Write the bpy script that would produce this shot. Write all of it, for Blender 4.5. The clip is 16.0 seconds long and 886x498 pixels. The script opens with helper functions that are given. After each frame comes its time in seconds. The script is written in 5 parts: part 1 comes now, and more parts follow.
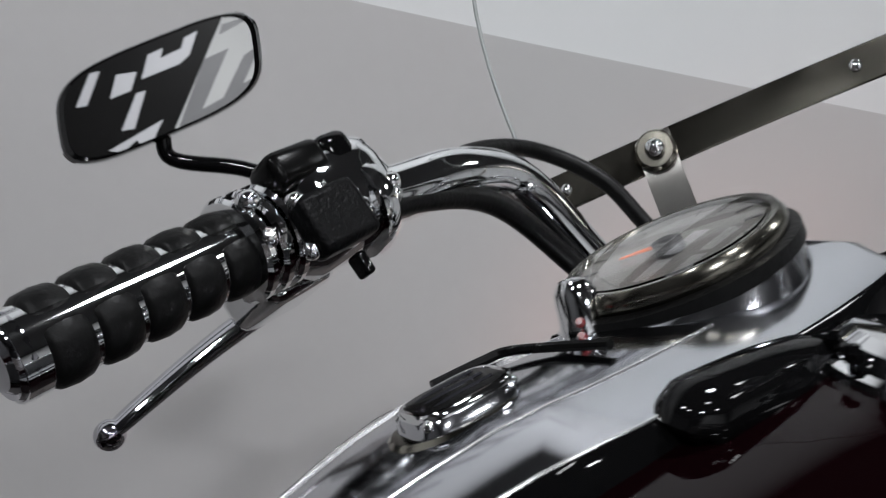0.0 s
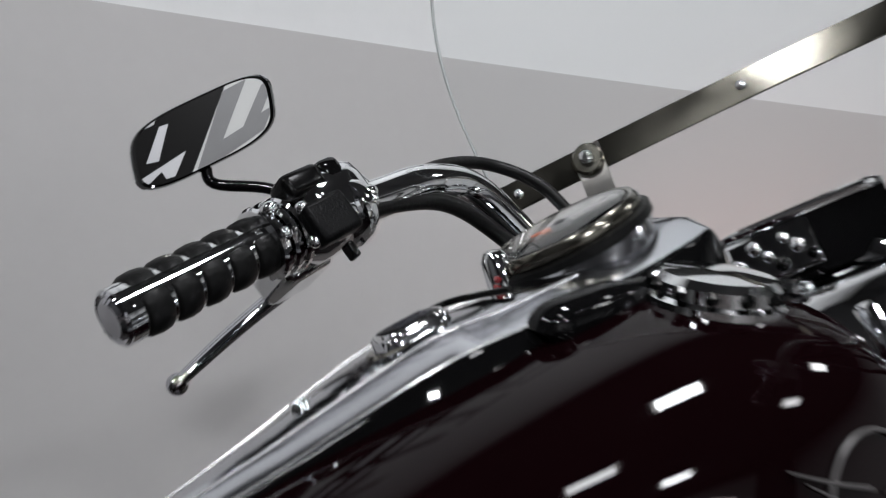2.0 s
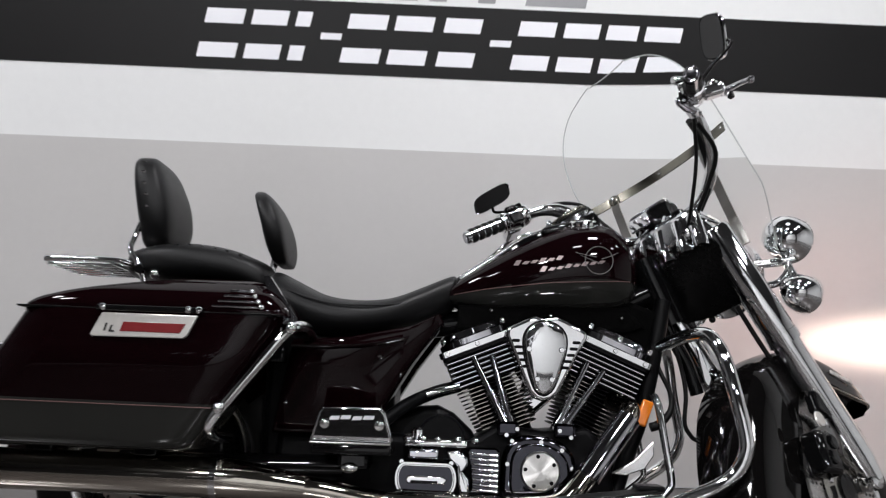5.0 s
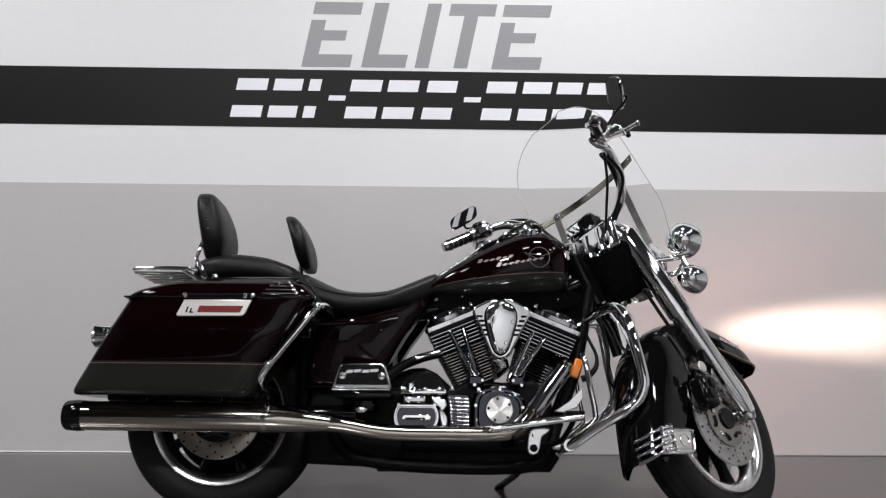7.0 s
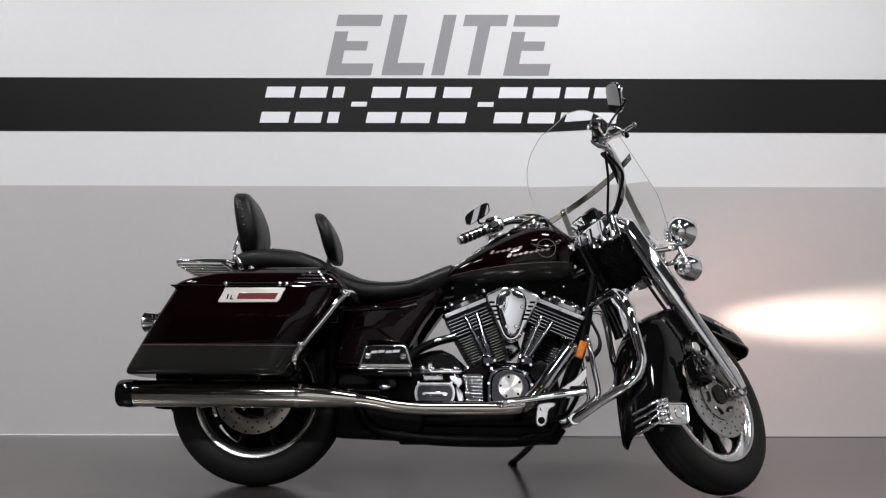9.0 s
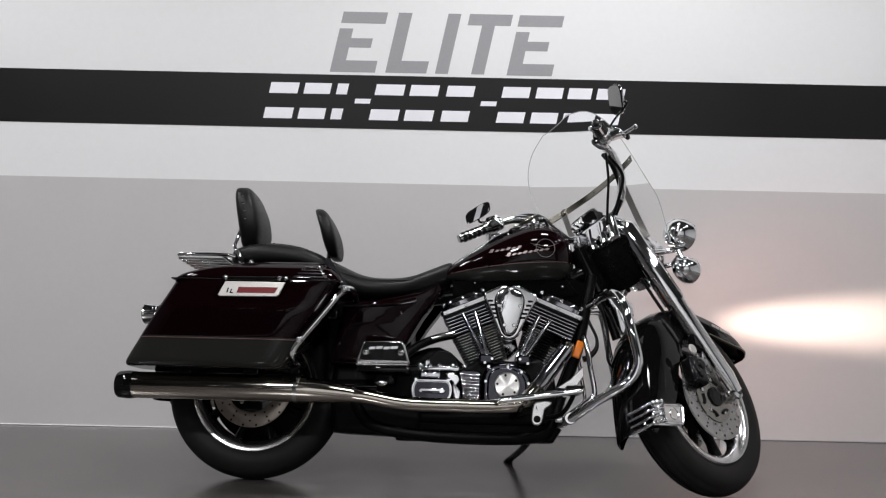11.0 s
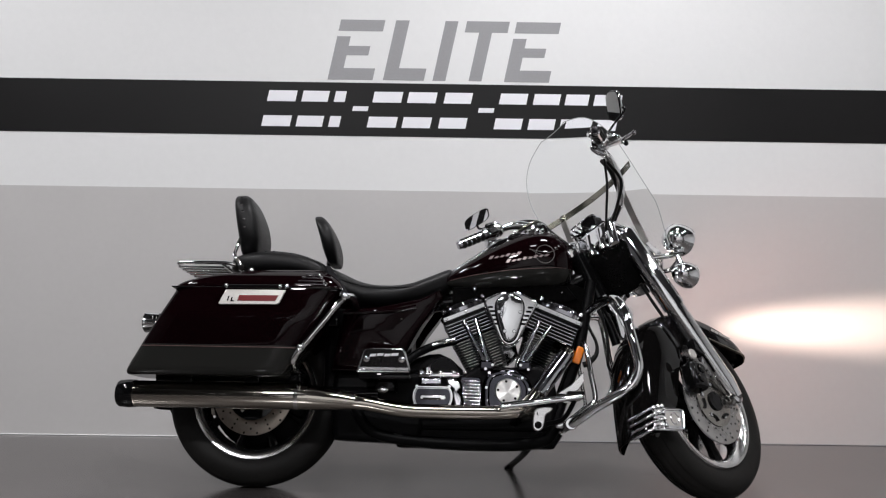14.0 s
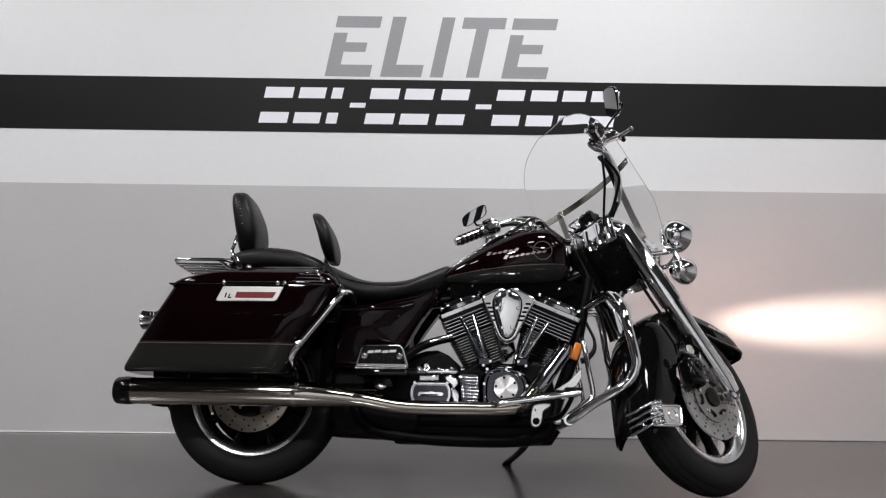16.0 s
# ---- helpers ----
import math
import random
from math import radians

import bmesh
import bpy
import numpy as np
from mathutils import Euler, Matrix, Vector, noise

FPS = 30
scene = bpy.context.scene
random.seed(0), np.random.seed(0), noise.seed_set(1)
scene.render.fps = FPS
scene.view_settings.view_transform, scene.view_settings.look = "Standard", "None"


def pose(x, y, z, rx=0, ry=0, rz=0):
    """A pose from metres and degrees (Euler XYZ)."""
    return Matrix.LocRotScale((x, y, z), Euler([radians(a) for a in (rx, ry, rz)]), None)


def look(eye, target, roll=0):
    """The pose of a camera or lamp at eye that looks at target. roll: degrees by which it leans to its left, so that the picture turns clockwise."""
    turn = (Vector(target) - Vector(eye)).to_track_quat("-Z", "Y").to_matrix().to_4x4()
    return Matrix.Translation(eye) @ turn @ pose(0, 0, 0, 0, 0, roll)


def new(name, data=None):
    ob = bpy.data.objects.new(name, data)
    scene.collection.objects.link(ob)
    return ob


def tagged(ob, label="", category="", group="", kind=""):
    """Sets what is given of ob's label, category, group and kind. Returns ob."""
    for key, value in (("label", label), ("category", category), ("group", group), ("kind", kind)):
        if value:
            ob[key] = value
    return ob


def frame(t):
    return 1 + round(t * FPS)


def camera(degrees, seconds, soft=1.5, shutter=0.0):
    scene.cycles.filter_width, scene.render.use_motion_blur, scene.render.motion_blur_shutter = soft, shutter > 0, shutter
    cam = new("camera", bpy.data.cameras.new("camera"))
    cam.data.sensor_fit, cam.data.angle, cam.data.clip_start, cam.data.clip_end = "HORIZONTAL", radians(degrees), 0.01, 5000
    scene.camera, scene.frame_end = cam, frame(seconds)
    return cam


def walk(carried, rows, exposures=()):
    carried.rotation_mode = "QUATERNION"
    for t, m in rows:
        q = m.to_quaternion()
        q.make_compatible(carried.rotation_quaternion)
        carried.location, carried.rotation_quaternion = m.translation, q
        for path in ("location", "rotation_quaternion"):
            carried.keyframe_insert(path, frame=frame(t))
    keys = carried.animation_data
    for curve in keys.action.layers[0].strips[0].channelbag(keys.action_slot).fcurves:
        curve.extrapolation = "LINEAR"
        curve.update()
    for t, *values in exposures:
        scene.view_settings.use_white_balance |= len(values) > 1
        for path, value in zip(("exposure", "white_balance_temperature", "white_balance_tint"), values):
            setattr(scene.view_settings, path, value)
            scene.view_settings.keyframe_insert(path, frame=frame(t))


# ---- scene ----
cam = camera(52.0, 16.0, soft=1.2, shutter=0.5)
PATH = [
    (0, (0.702, -0.155, 0.975), (1.676, 1.583, 0.793), 7.3),
    (0.5, (0.692, -0.1, 0.962), (1.762, 1.578, 0.762), 7.2),
    (1, (0.686, -0.102, 0.968), (1.712, 1.603, 0.769), 7.4),
    (1.5, (0.686, -0.16, 0.978), (1.594, 1.615, 0.819), 5.3),
    (2, (0.652, -0.326, 0.975), (1.578, 1.44, 0.826), 4.5),
    (2.5, (0.597, -0.568, 0.962), (1.454, 1.231, 0.79), 3.1),
    (3, (0.61, -0.905, 0.933), (1.168, 1.01, 0.78), 3.4),
    (3.5, (0.547, -1.227, 0.927), (0.992, 0.715, 0.749), 2.4),
    (4, (0.556, -1.561, 0.916), (0.813, 0.417, 0.771), 1.6),
    (6.5, (0.654, -2.85, 0.79), (0.648, -0.852, 0.875), 2.4),
    (7, (0.65, -2.976, 0.746), (0.695, -0.978, 0.829), 0.5),
    (7.5, (0.658, -3.076, 0.714), (0.661, -1.079, 0.818), 0.6),
    (8, (0.67, -3.156, 0.723), (0.669, -1.158, 0.826), 1.1),
    (8.5, (0.656, -3.238, 0.697), (0.66, -1.24, 0.791), 0.0),
    (11, (0.667, -3.269, 0.693), (0.665, -1.271, 0.78), 1.2),
    (11.5, (0.662, -3.27, 0.688), (0.665, -1.272, 0.779), 0.7),
    (12, (0.656, -3.27, 0.69), (0.664, -1.272, 0.784), 0.4),
    (12.5, (0.662, -3.271, 0.694), (0.666, -1.274, 0.788), 0.5),
    (13, (0.661, -3.273, 0.694), (0.666, -1.275, 0.787), 0.6),
    (13.5, (0.659, -3.269, 0.688), (0.664, -1.271, 0.786), 0.7),
    (14, (0.653, -3.276, 0.694), (0.66, -1.278, 0.795), 0.8),
    (14.5, (0.654, -3.279, 0.694), (0.658, -1.281, 0.787), 1.0),
    (15, (0.653, -3.274, 0.689), (0.661, -1.276, 0.783), 0.9),
    (15.5, (0.646, -3.268, 0.692), (0.659, -1.271, 0.787), 0.6),
    (16, (0.652, -3.275, 0.693), (0.665, -1.277, 0.787), 0.7),
]
walk(cam, [(t, look(eye, target, roll)) for t, eye, target, roll in PATH],
     exposures=[(0, -0.26, 6350, 11.0), (0.5, -0.30, 6350, 11.0), (1, -0.30, 6350, 11.0), (1.5, -0.2, 6350, 11.0), (2.5, -0.12, 6450, 11.5), (3.2, 0.12, 6500, 12.0), (4, 0.24, 6500, 12.0), (6.5, 0.12, 6520, 13.0), (16, 0.03, 6550, 13.0)])

# ---- light: a closed showroom with assumed, unseen ceiling lamps ----
world = bpy.data.worlds.new("showroom_air")
scene.world = world
world.use_nodes = True
world.node_tree.nodes["Background"].inputs[0].default_value = (0.8, 0.84, 0.9, 1)
world.node_tree.nodes["Background"].inputs[1].default_value = 0.01

WALL_Y = 1.108      # face of the painted wall
ROOM = (-5.0, 6.5, -7.6, 4.0)   # west, east, south, ceiling height


def area_lamp(name, x, y, z, sx, sy, power, colour=(0.97, 0.985, 1.0)):
    data = bpy.data.lights.new(name, "AREA")
    data.shape, data.size, data.size_y, data.energy, data.color = "RECTANGLE", sx, sy, power, colour
    ob = new(name, data)
    ob.matrix_world = pose(x, y, z)
    return ob


# assumed ceiling lamps, never in view, placed to balance wall and floor: x, y, watts
LAMPS = [(-2.4, -0.8, 70), (1.5, -0.6, 78), (4.2, -0.8, 18), (-2.4, -2.4, 30), (0.75, -2.4, 18), (3.6, -2.4, 12), (-0.9, -5.1, 190), (2.2, -5.1, 70)]
BEAM_POWER, SPILL_POWER = 330, 17
for lx, ly, power in LAMPS:
    area_lamp("lamp_light", lx, ly, ROOM[3] - 0.10, 0.44, 0.32, power)

# ---- materials ----
def material(name, base, rough=0.5, metal=0.0, coat=0.0, spread=0.06, scale=6.0, fine=120.0, bump=0.0, bump_scale=200.0,
             rough_spread=0.08, trans=0.0, ior=1.5, emit=0.0, gloss=0.5):
    m = bpy.data.materials.new(name)
    m.use_nodes = True
    nt = m.node_tree
    b = nt.nodes["Principled BSDF"]
    b.inputs["Roughness"].default_value = rough
    b.inputs["Metallic"].default_value = metal
    b.inputs["Coat Weight"].default_value = coat
    b.inputs["Coat Roughness"].default_value = 0.03
    b.inputs["Specular IOR Level"].default_value = gloss
    b.inputs["Transmission Weight"].default_value = trans
    b.inputs["IOR"].default_value = ior
    co = nt.nodes.new("ShaderNodeTexCoord")
    big = nt.nodes.new("ShaderNodeTexNoise")
    big.inputs["Scale"].default_value = scale
    big.inputs["Detail"].default_value = 4
    small = nt.nodes.new("ShaderNodeTexNoise")
    small.inputs["Scale"].default_value = fine
    small.inputs["Detail"].default_value = 3
    for n in (big, small):
        nt.links.new(co.outputs["Object"], n.inputs["Vector"])
    mix = nt.nodes.new("ShaderNodeMath")
    mix.operation = "ADD"
    nt.links.new(big.outputs["Fac"], mix.inputs[0])
    nt.links.new(small.outputs["Fac"], mix.inputs[1])
    ramp = nt.nodes.new("ShaderNodeMapRange")
    ramp.inputs["From Min"].default_value, ramp.inputs["From Max"].default_value = 0.6, 1.4
    ramp.inputs["To Min"].default_value, ramp.inputs["To Max"].default_value = 1 - spread, 1 + spread
    nt.links.new(mix.outputs[0], ramp.inputs["Value"])
    tint = nt.nodes.new("ShaderNodeVectorMath")
    tint.operation = "SCALE"
    tint.inputs[0].default_value = base
    nt.links.new(ramp.outputs[0], tint.inputs["Scale"])
    nt.links.new(tint.outputs[0], b.inputs["Base Color"])
    rr = nt.nodes.new("ShaderNodeMapRange")
    rr.inputs["From Min"].default_value, rr.inputs["From Max"].default_value = 0.3, 0.7
    rr.inputs["To Min"].default_value, rr.inputs["To Max"].default_value = max(0.0, rough * (1 - rough_spread)), min(1.0, rough * (1 + rough_spread))
    nt.links.new(big.outputs["Fac"], rr.inputs["Value"])
    nt.links.new(rr.outputs[0], b.inputs["Roughness"])
    if bump:
        tex = nt.nodes.new("ShaderNodeTexNoise")
        tex.inputs["Scale"].default_value = bump_scale
        tex.inputs["Detail"].default_value = 3
        nt.links.new(co.outputs["Object"], tex.inputs["Vector"])
        bp = nt.nodes.new("ShaderNodeBump")
        bp.inputs["Strength"].default_value = bump
        bp.inputs["Distance"].default_value = 0.002
        nt.links.new(tex.outputs["Fac"], bp.inputs["Height"])
        nt.links.new(bp.outputs[0], b.inputs["Normal"])
    if emit:
        b.inputs["Emission Color"].default_value = (*base, 1)
        b.inputs["Emission Strength"].default_value = emit
    return m


CHROME = material("chrome", (0.80, 0.81, 0.82), 0.05, 1.0, spread=0.03, scale=9, rough_spread=0.4)
DULL_CHROME = material("dulled_chrome", (0.21, 0.20, 0.17), 0.16, 1.0, spread=0.12, scale=14, rough_spread=0.4)
STEEL = material("muffler_steel", (0.52, 0.485, 0.43), 0.045, 1.0, spread=0.06, scale=7, rough_spread=0.3)
DISC = material("brake_disc", (0.34, 0.30, 0.26), 0.3, 1.0, spread=0.1, scale=20)
FRONT_DISC = material("bare_steel_disc", (0.50, 0.49, 0.48), 0.28, 1.0, spread=0.1, scale=20)
NICKEL = material("dull_nickel", (0.34, 0.33, 0.31), 0.3, 1.0, spread=0.08, scale=14)
CARRIER = material("cast_disc_carrier", (0.36, 0.345, 0.32), 0.25, 1.0, spread=0.12, scale=25)
BLACK_CHROME = material("black_chrome", (0.055, 0.055, 0.065), 0.05, 1.0, spread=0.05, scale=9, rough_spread=0.4)
DARK_CHROME = material("smoked_chrome", (0.50, 0.50, 0.53), 0.06, 1.0, spread=0.05, scale=9, rough_spread=0.4)
SATIN = material("polished_aluminium", (0.80, 0.80, 0.80), 0.22, 1.0, spread=0.05, scale=12)
BLACK_PAINT = material("black_gloss_paint", (0.003, 0.003, 0.0032), 0.3, 0.0, 0.6, spread=0.1, gloss=0.0)
CHERRY = material("black_cherry_paint", (0.0031, 0.0007, 0.0011), 0.35, 0.0, 0.45, spread=0.12, fine=600, gloss=0.0)
GREY_PAINT = material("charcoal_gloss_paint", (0.0160, 0.0161, 0.0148), 0.35, 0.0, 0.6, spread=0.1, fine=600, gloss=0.0)
BRUSHED = material("brushed_aluminium", (0.78, 0.77, 0.75), 0.3, 1.0, spread=0.04, scale=12)
BRUSHED.node_tree.nodes["Principled BSDF"].inputs["Anisotropic"].default_value = 0.85
grain = BRUSHED.node_tree.nodes.new("ShaderNodeTangent")
grain.direction_type, grain.axis = "RADIAL", "Y"
BRUSHED.node_tree.links.new(grain.outputs[0], BRUSHED.node_tree.nodes["Principled BSDF"].inputs["Tangent"])
STRIPE_PINK = material("pinstripe_paint", (0.115, 0.06, 0.056), 0.4)
LEATHER = material("black_vinyl", (0.0042, 0.0042, 0.0045), 0.40, spread=0.2, scale=10, bump=0.35, bump_scale=420, gloss=0.2)
RUBBER = material("black_rubber", (0.0038, 0.0038, 0.0038), 0.4, spread=0.2, scale=12, bump=0.2, bump_scale=300, gloss=0.15)
TYRE = material("tyre_rubber", (0.009, 0.0085, 0.008), 0.55, spread=0.25, scale=10, bump=0.25, bump_scale=250, gloss=0.15)
WRINKLE = material("wrinkle_black", (0.0024, 0.0024, 0.0027), 0.34, spread=0.2, bump=0.3, bump_scale=500, gloss=0.07)
LOOM = material("matte_black_cloth_tape", (0.002, 0.002, 0.002), 0.8, spread=0.3, scale=25, bump=0.4, bump_scale=300, gloss=0.02)
PLASTIC = material("black_plastic", (0.003, 0.003, 0.003), 0.26, spread=0.1, gloss=0.1)
ENAMEL = material("badge_silver", (0.62, 0.60, 0.57), 0.3, 0.6)
FENDER_PAINT = material("dark_charcoal_gloss_paint", (0.0022, 0.0020, 0.0020), 0.3, 0.0, 0.8, spread=0.1, fine=600, gloss=0.0)
SMOOTH_CHROME = material("brushed_console_chrome", (0.55, 0.56, 0.59), 0.12, 1.0, spread=0.03, scale=9, rough_spread=0.3)
BADGE = material("tank_badge", (0.24, 0.19, 0.19), 0.35, 0.4)
BADGE_DIM = material("badge_ring_grey", (0.09, 0.085, 0.085), 0.4, 0.3)
RED = material("red_reflector", (0.15, 0.012, 0.014), 0.25, coat=0.6)
RED_ORANGE = material("needle_orange", (0.8, 0.15, 0.03), 0.4)
AMBER = material("amber_reflector", (0.85, 0.22, 0.01), 0.25, coat=0.7, fine=300)
HUB_GREY = material("dark_grey_hub", (0.035, 0.035, 0.036), 0.4)
WHITE_FACE = material("dial_face", (0.135, 0.13, 0.12), 0.5)
GLASS = material("clear_glass", (1, 1, 1), 0.0, trans=1.0, ior=1.45, spread=0.0)
DIAL_GLASS = material("dial_glass_clear", (0.97, 0.97, 0.97), 0.0, trans=1.0, ior=1.25, spread=0.0)
ACRYLIC = material("clear_acrylic", (0.97, 0.98, 0.98), 0.0, trans=1.0, ior=1.02, spread=0.0)
MIRROR = material("mirror_glass", (0.58, 0.58, 0.57), 0.01, 1.0, spread=0.01, rough_spread=0.0)
LENS_ON = material("lit_headlamp_lens", (1.0, 0.86, 0.74), 0.1, emit=6.0)
WALL_WHITE = material("white_wall_paint", (0.70, 0.705, 0.705), 0.55, spread=0.02, scale=1.2, fine=40, bump=0.08, bump_scale=90)
WALL_GREY = material("grey_wall_paint", (0.50, 0.49, 0.485), 0.32, spread=0.02, scale=1.0, fine=40, bump=0.06, bump_scale=90)
WALL_BLACK = material("black_wall_paint", (0.0075, 0.0072, 0.0075), 0.45, spread=0.1, scale=2, gloss=0.2)
SIGN_GREY = material("grey_sign_vinyl", (0.26, 0.26, 0.27), 0.4, spread=0.06, scale=5)
SIGN_WHITE = material("white_sign_vinyl", (0.78, 0.78, 0.82), 0.4, spread=0.02)
FLOOR_GREY = material("grey_floor_paint", (0.067, 0.060, 0.058), 0.20, spread=0.05, scale=1.3, fine=60, bump=0.012, bump_scale=60, rough_spread=0.15, gloss=0.8)
LAMP_ON = material("lit_lamp_diffuser", (1, 0.98, 0.95), 0.5, emit=10.0)
DARK_WALL = material("dark_grey_wall_paint", (0.06, 0.06, 0.062), 0.6, spread=0.08, scale=1.5)
CEILING_DARK = material("dark_ceiling_paint", (0.035, 0.035, 0.037), 0.7, spread=0.08)

EDGE_GLASS = material("acrylic_edge", (0.62, 0.65, 0.64), 0.25, trans=0.5, ior=1.3, spread=0.0)
# the mirrors, in the motorcycle's axes: centre, way that the glass faces, way of the long side
MIRRORS = {1: ((0.780, 0.192, 1.048), (-0.158, -0.979, -0.125), (0.851, -0.199, 0.487)), -1: ((1.262, -0.283, 1.340), (-0.80, -0.56, -0.20), (-0.05, -0.20, 0.97))}


def add_stains(m, scale, low, high, strength):
    """Darkens the paint in irregular patches with soft edges."""
    nt = m.node_tree
    b = nt.nodes["Principled BSDF"]
    old = b.inputs["Base Color"].links[0].from_socket
    co = nt.nodes.new("ShaderNodeTexCoord")
    tex = nt.nodes.new("ShaderNodeTexNoise")
    tex.inputs["Scale"].default_value = scale
    tex.inputs["Detail"].default_value = 2
    tex.inputs["Distortion"].default_value = 0.4
    nt.links.new(co.outputs["Object"], tex.inputs["Vector"])
    r = nt.nodes.new("ShaderNodeMapRange")
    r.interpolation_type = "SMOOTHSTEP"
    r.inputs["From Min"].default_value, r.inputs["From Max"].default_value = low, high
    r.inputs["To Min"].default_value, r.inputs["To Max"].default_value = 1.0, 1.0 - strength
    nt.links.new(tex.outputs["Fac"], r.inputs["Value"])
    mul = nt.nodes.new("ShaderNodeVectorMath")
    mul.operation = "SCALE"
    nt.links.new(old, mul.inputs[0])
    nt.links.new(r.outputs[0], mul.inputs["Scale"])
    nt.links.new(mul.outputs[0], b.inputs["Base Color"])


add_stains(FLOOR_GREY, 2.2, 0.42, 0.70, 0.14)
add_stains(WALL_GREY, 0.9, 0.45, 0.75, 0.05)

# ---- mesh helpers ----
V = Vector


def part(name, bm, mat, parent=None, label="", smooth=True):
    """Links a bmesh as one mesh object, under a thing or a part."""
    me = bpy.data.meshes.new(name)
    bmesh.ops.recalc_face_normals(bm, faces=bm.faces[:])
    if smooth:
        for f in bm.faces:
            f.smooth = True
        for e in bm.edges:
            if len(e.link_faces) == 2 and e.calc_face_angle(0) > radians(38):
                e.smooth = False
        for f in bm.faces:   # large plane faces between narrow bevels stay flat
            near = [g.calc_area() for e in f.edges for g in e.link_faces if g != f]
            if near and f.calc_area() > 2.5 * max(near):
                f.smooth = False
    bm.to_mesh(me)
    bm.free()
    me.materials.append(mat)
    ob = new(name, me)
    if parent:
        ob.parent = parent
    if label:
        ob["label"] = label
    return ob


def group_part(name, parent, label=""):
    ob = new(name)
    ob.parent = parent
    if label:
        ob["label"] = label
    return ob


def box(x0, x1, y0, y1, z0, z1, bevel=0.004, seg=2):
    bm = bmesh.new()
    bmesh.ops.create_cube(bm, size=1)
    bmesh.ops.scale(bm, vec=(x1 - x0, y1 - y0, z1 - z0), verts=bm.verts)
    bmesh.ops.translate(bm, vec=((x0 + x1) / 2, (y0 + y1) / 2, (z0 + z1) / 2), verts=bm.verts)
    if bevel:
        bmesh.ops.bevel(bm, geom=bm.edges[:], offset=bevel, segments=seg, affect="EDGES", profile=0.5)
    return bm


def slab(outline, y0, y1, bevel=0.004, seg=2):
    """A plate with that outline of (x, z), from y0 to y1."""
    bm = bmesh.new()
    front = [bm.verts.new((x, y0, z)) for x, z in outline]
    face = bm.faces.new(front)
    out = bmesh.ops.extrude_face_region(bm, geom=[face])
    bmesh.ops.translate(bm, vec=(0, y1 - y0, 0), verts=[v for v in out["geom"] if isinstance(v, bmesh.types.BMVert)])
    if bevel:
        rim = [e for e in bm.edges if abs(e.verts[0].co.y - e.verts[1].co.y) < 1e-6]
        bmesh.ops.bevel(bm, geom=rim, offset=bevel, segments=seg, affect="EDGES", profile=0.5)
    return bm


def smooth_line(points, steps=6):
    """A Catmull-Rom line through the points."""
    p = [V(q) for q in points]
    if len(p) < 3:
        return p
    p = [2 * p[0] - p[1]] + p + [2 * p[-1] - p[-2]]
    out = []
    for a, b, c, d in zip(p, p[1:], p[2:], p[3:]):
        for i in range(steps):
            t = i / steps
            out.append(0.5 * (2 * b + (c - a) * t + (2 * a - 5 * b + 4 * c - d) * t * t + (3 * b - a - 3 * c + d) * t ** 3))
    return out + [p[-2]]


def tube(points, r, sides=14, steps=6, curve=True, flat=1.0):
    """A round bar along a line; r may be a list, one radius for each point given."""
    line = smooth_line(points, steps) if curve else [V(q) for q in points]
    n = len(line)
    radii = [r] * n if not isinstance(r, (list, tuple)) else [
        float(np.interp(i / (n - 1) * (len(r) - 1), range(len(r)), r)) for i in range(n)]
    bm = bmesh.new()
    rings, side = [], None
    for i, p in enumerate(line):
        t = (line[min(i + 1, n - 1)] - line[max(i - 1, 0)]).normalized()
        if side is None:
            side = t.orthogonal().normalized() if abs(t.y) > 0.9 else t.cross(V((0, 1, 0))).normalized()
        side = (side - t * side.dot(t)).normalized()
        up = t.cross(side)
        rings.append([bm.verts.new(p + radii[i] * (math.cos(a) * side + flat * math.sin(a) * up))
                      for a in (2 * math.pi * k / sides for k in range(sides))])
    skin(bm, rings)
    return bm


def skin(bm, rings, closed=True, caps=True):
    for a, b in zip(rings, rings[1:]):
        m = len(a)
        for k in range(m if closed else m - 1):
            bm.faces.new((a[k], a[(k + 1) % m], b[(k + 1) % m], b[k]))
    if caps and closed:
        bm.faces.new(rings[0])
        bm.faces.new(rings[-1])


def loft(sections, caps=True):
    """A skin over rings of points, one list a section."""
    bm = bmesh.new()
    skin(bm, [[bm.verts.new(p) for p in s] for s in sections], caps=caps)
    return bm


def rounded(points, steps=4):
    """A closed outline through the points, smoothly bent."""
    p = [V((x, 0, z)) for x, z in points]
    out = []
    for i in range(len(p)):
        a, b, c, d = (p[(i + k) % len(p)] for k in (-1, 0, 1, 2))
        for k in range(steps):
            t = k / steps
            q = 0.5 * (2 * b + (c - a) * t + (2 * a - 5 * b + 4 * c - d) * t * t + (3 * b - a - 3 * c + d) * t ** 3)
            out.append((q.x, q.z))
    return out


def lathe(profile, axis=(0, 1, 0), centre=(0, 0, 0), sides=40, closed=False):
    """Turns a profile of (radius, distance along the axis) round the axis."""
    w = V(axis).normalized()
    u = w.orthogonal().normalized()
    v = w.cross(u)
    c = V(centre)
    bm = bmesh.new()
    rings = [[bm.verts.new(c + w * h + r * (math.cos(a) * u + math.sin(a) * v)) for a in (2 * math.pi * k / sides for k in range(sides))]
             for r, h in profile]
    skin(bm, rings, caps=not closed)
    if closed:
        skin(bm, [rings[-1], rings[0]], caps=False)
    return bm


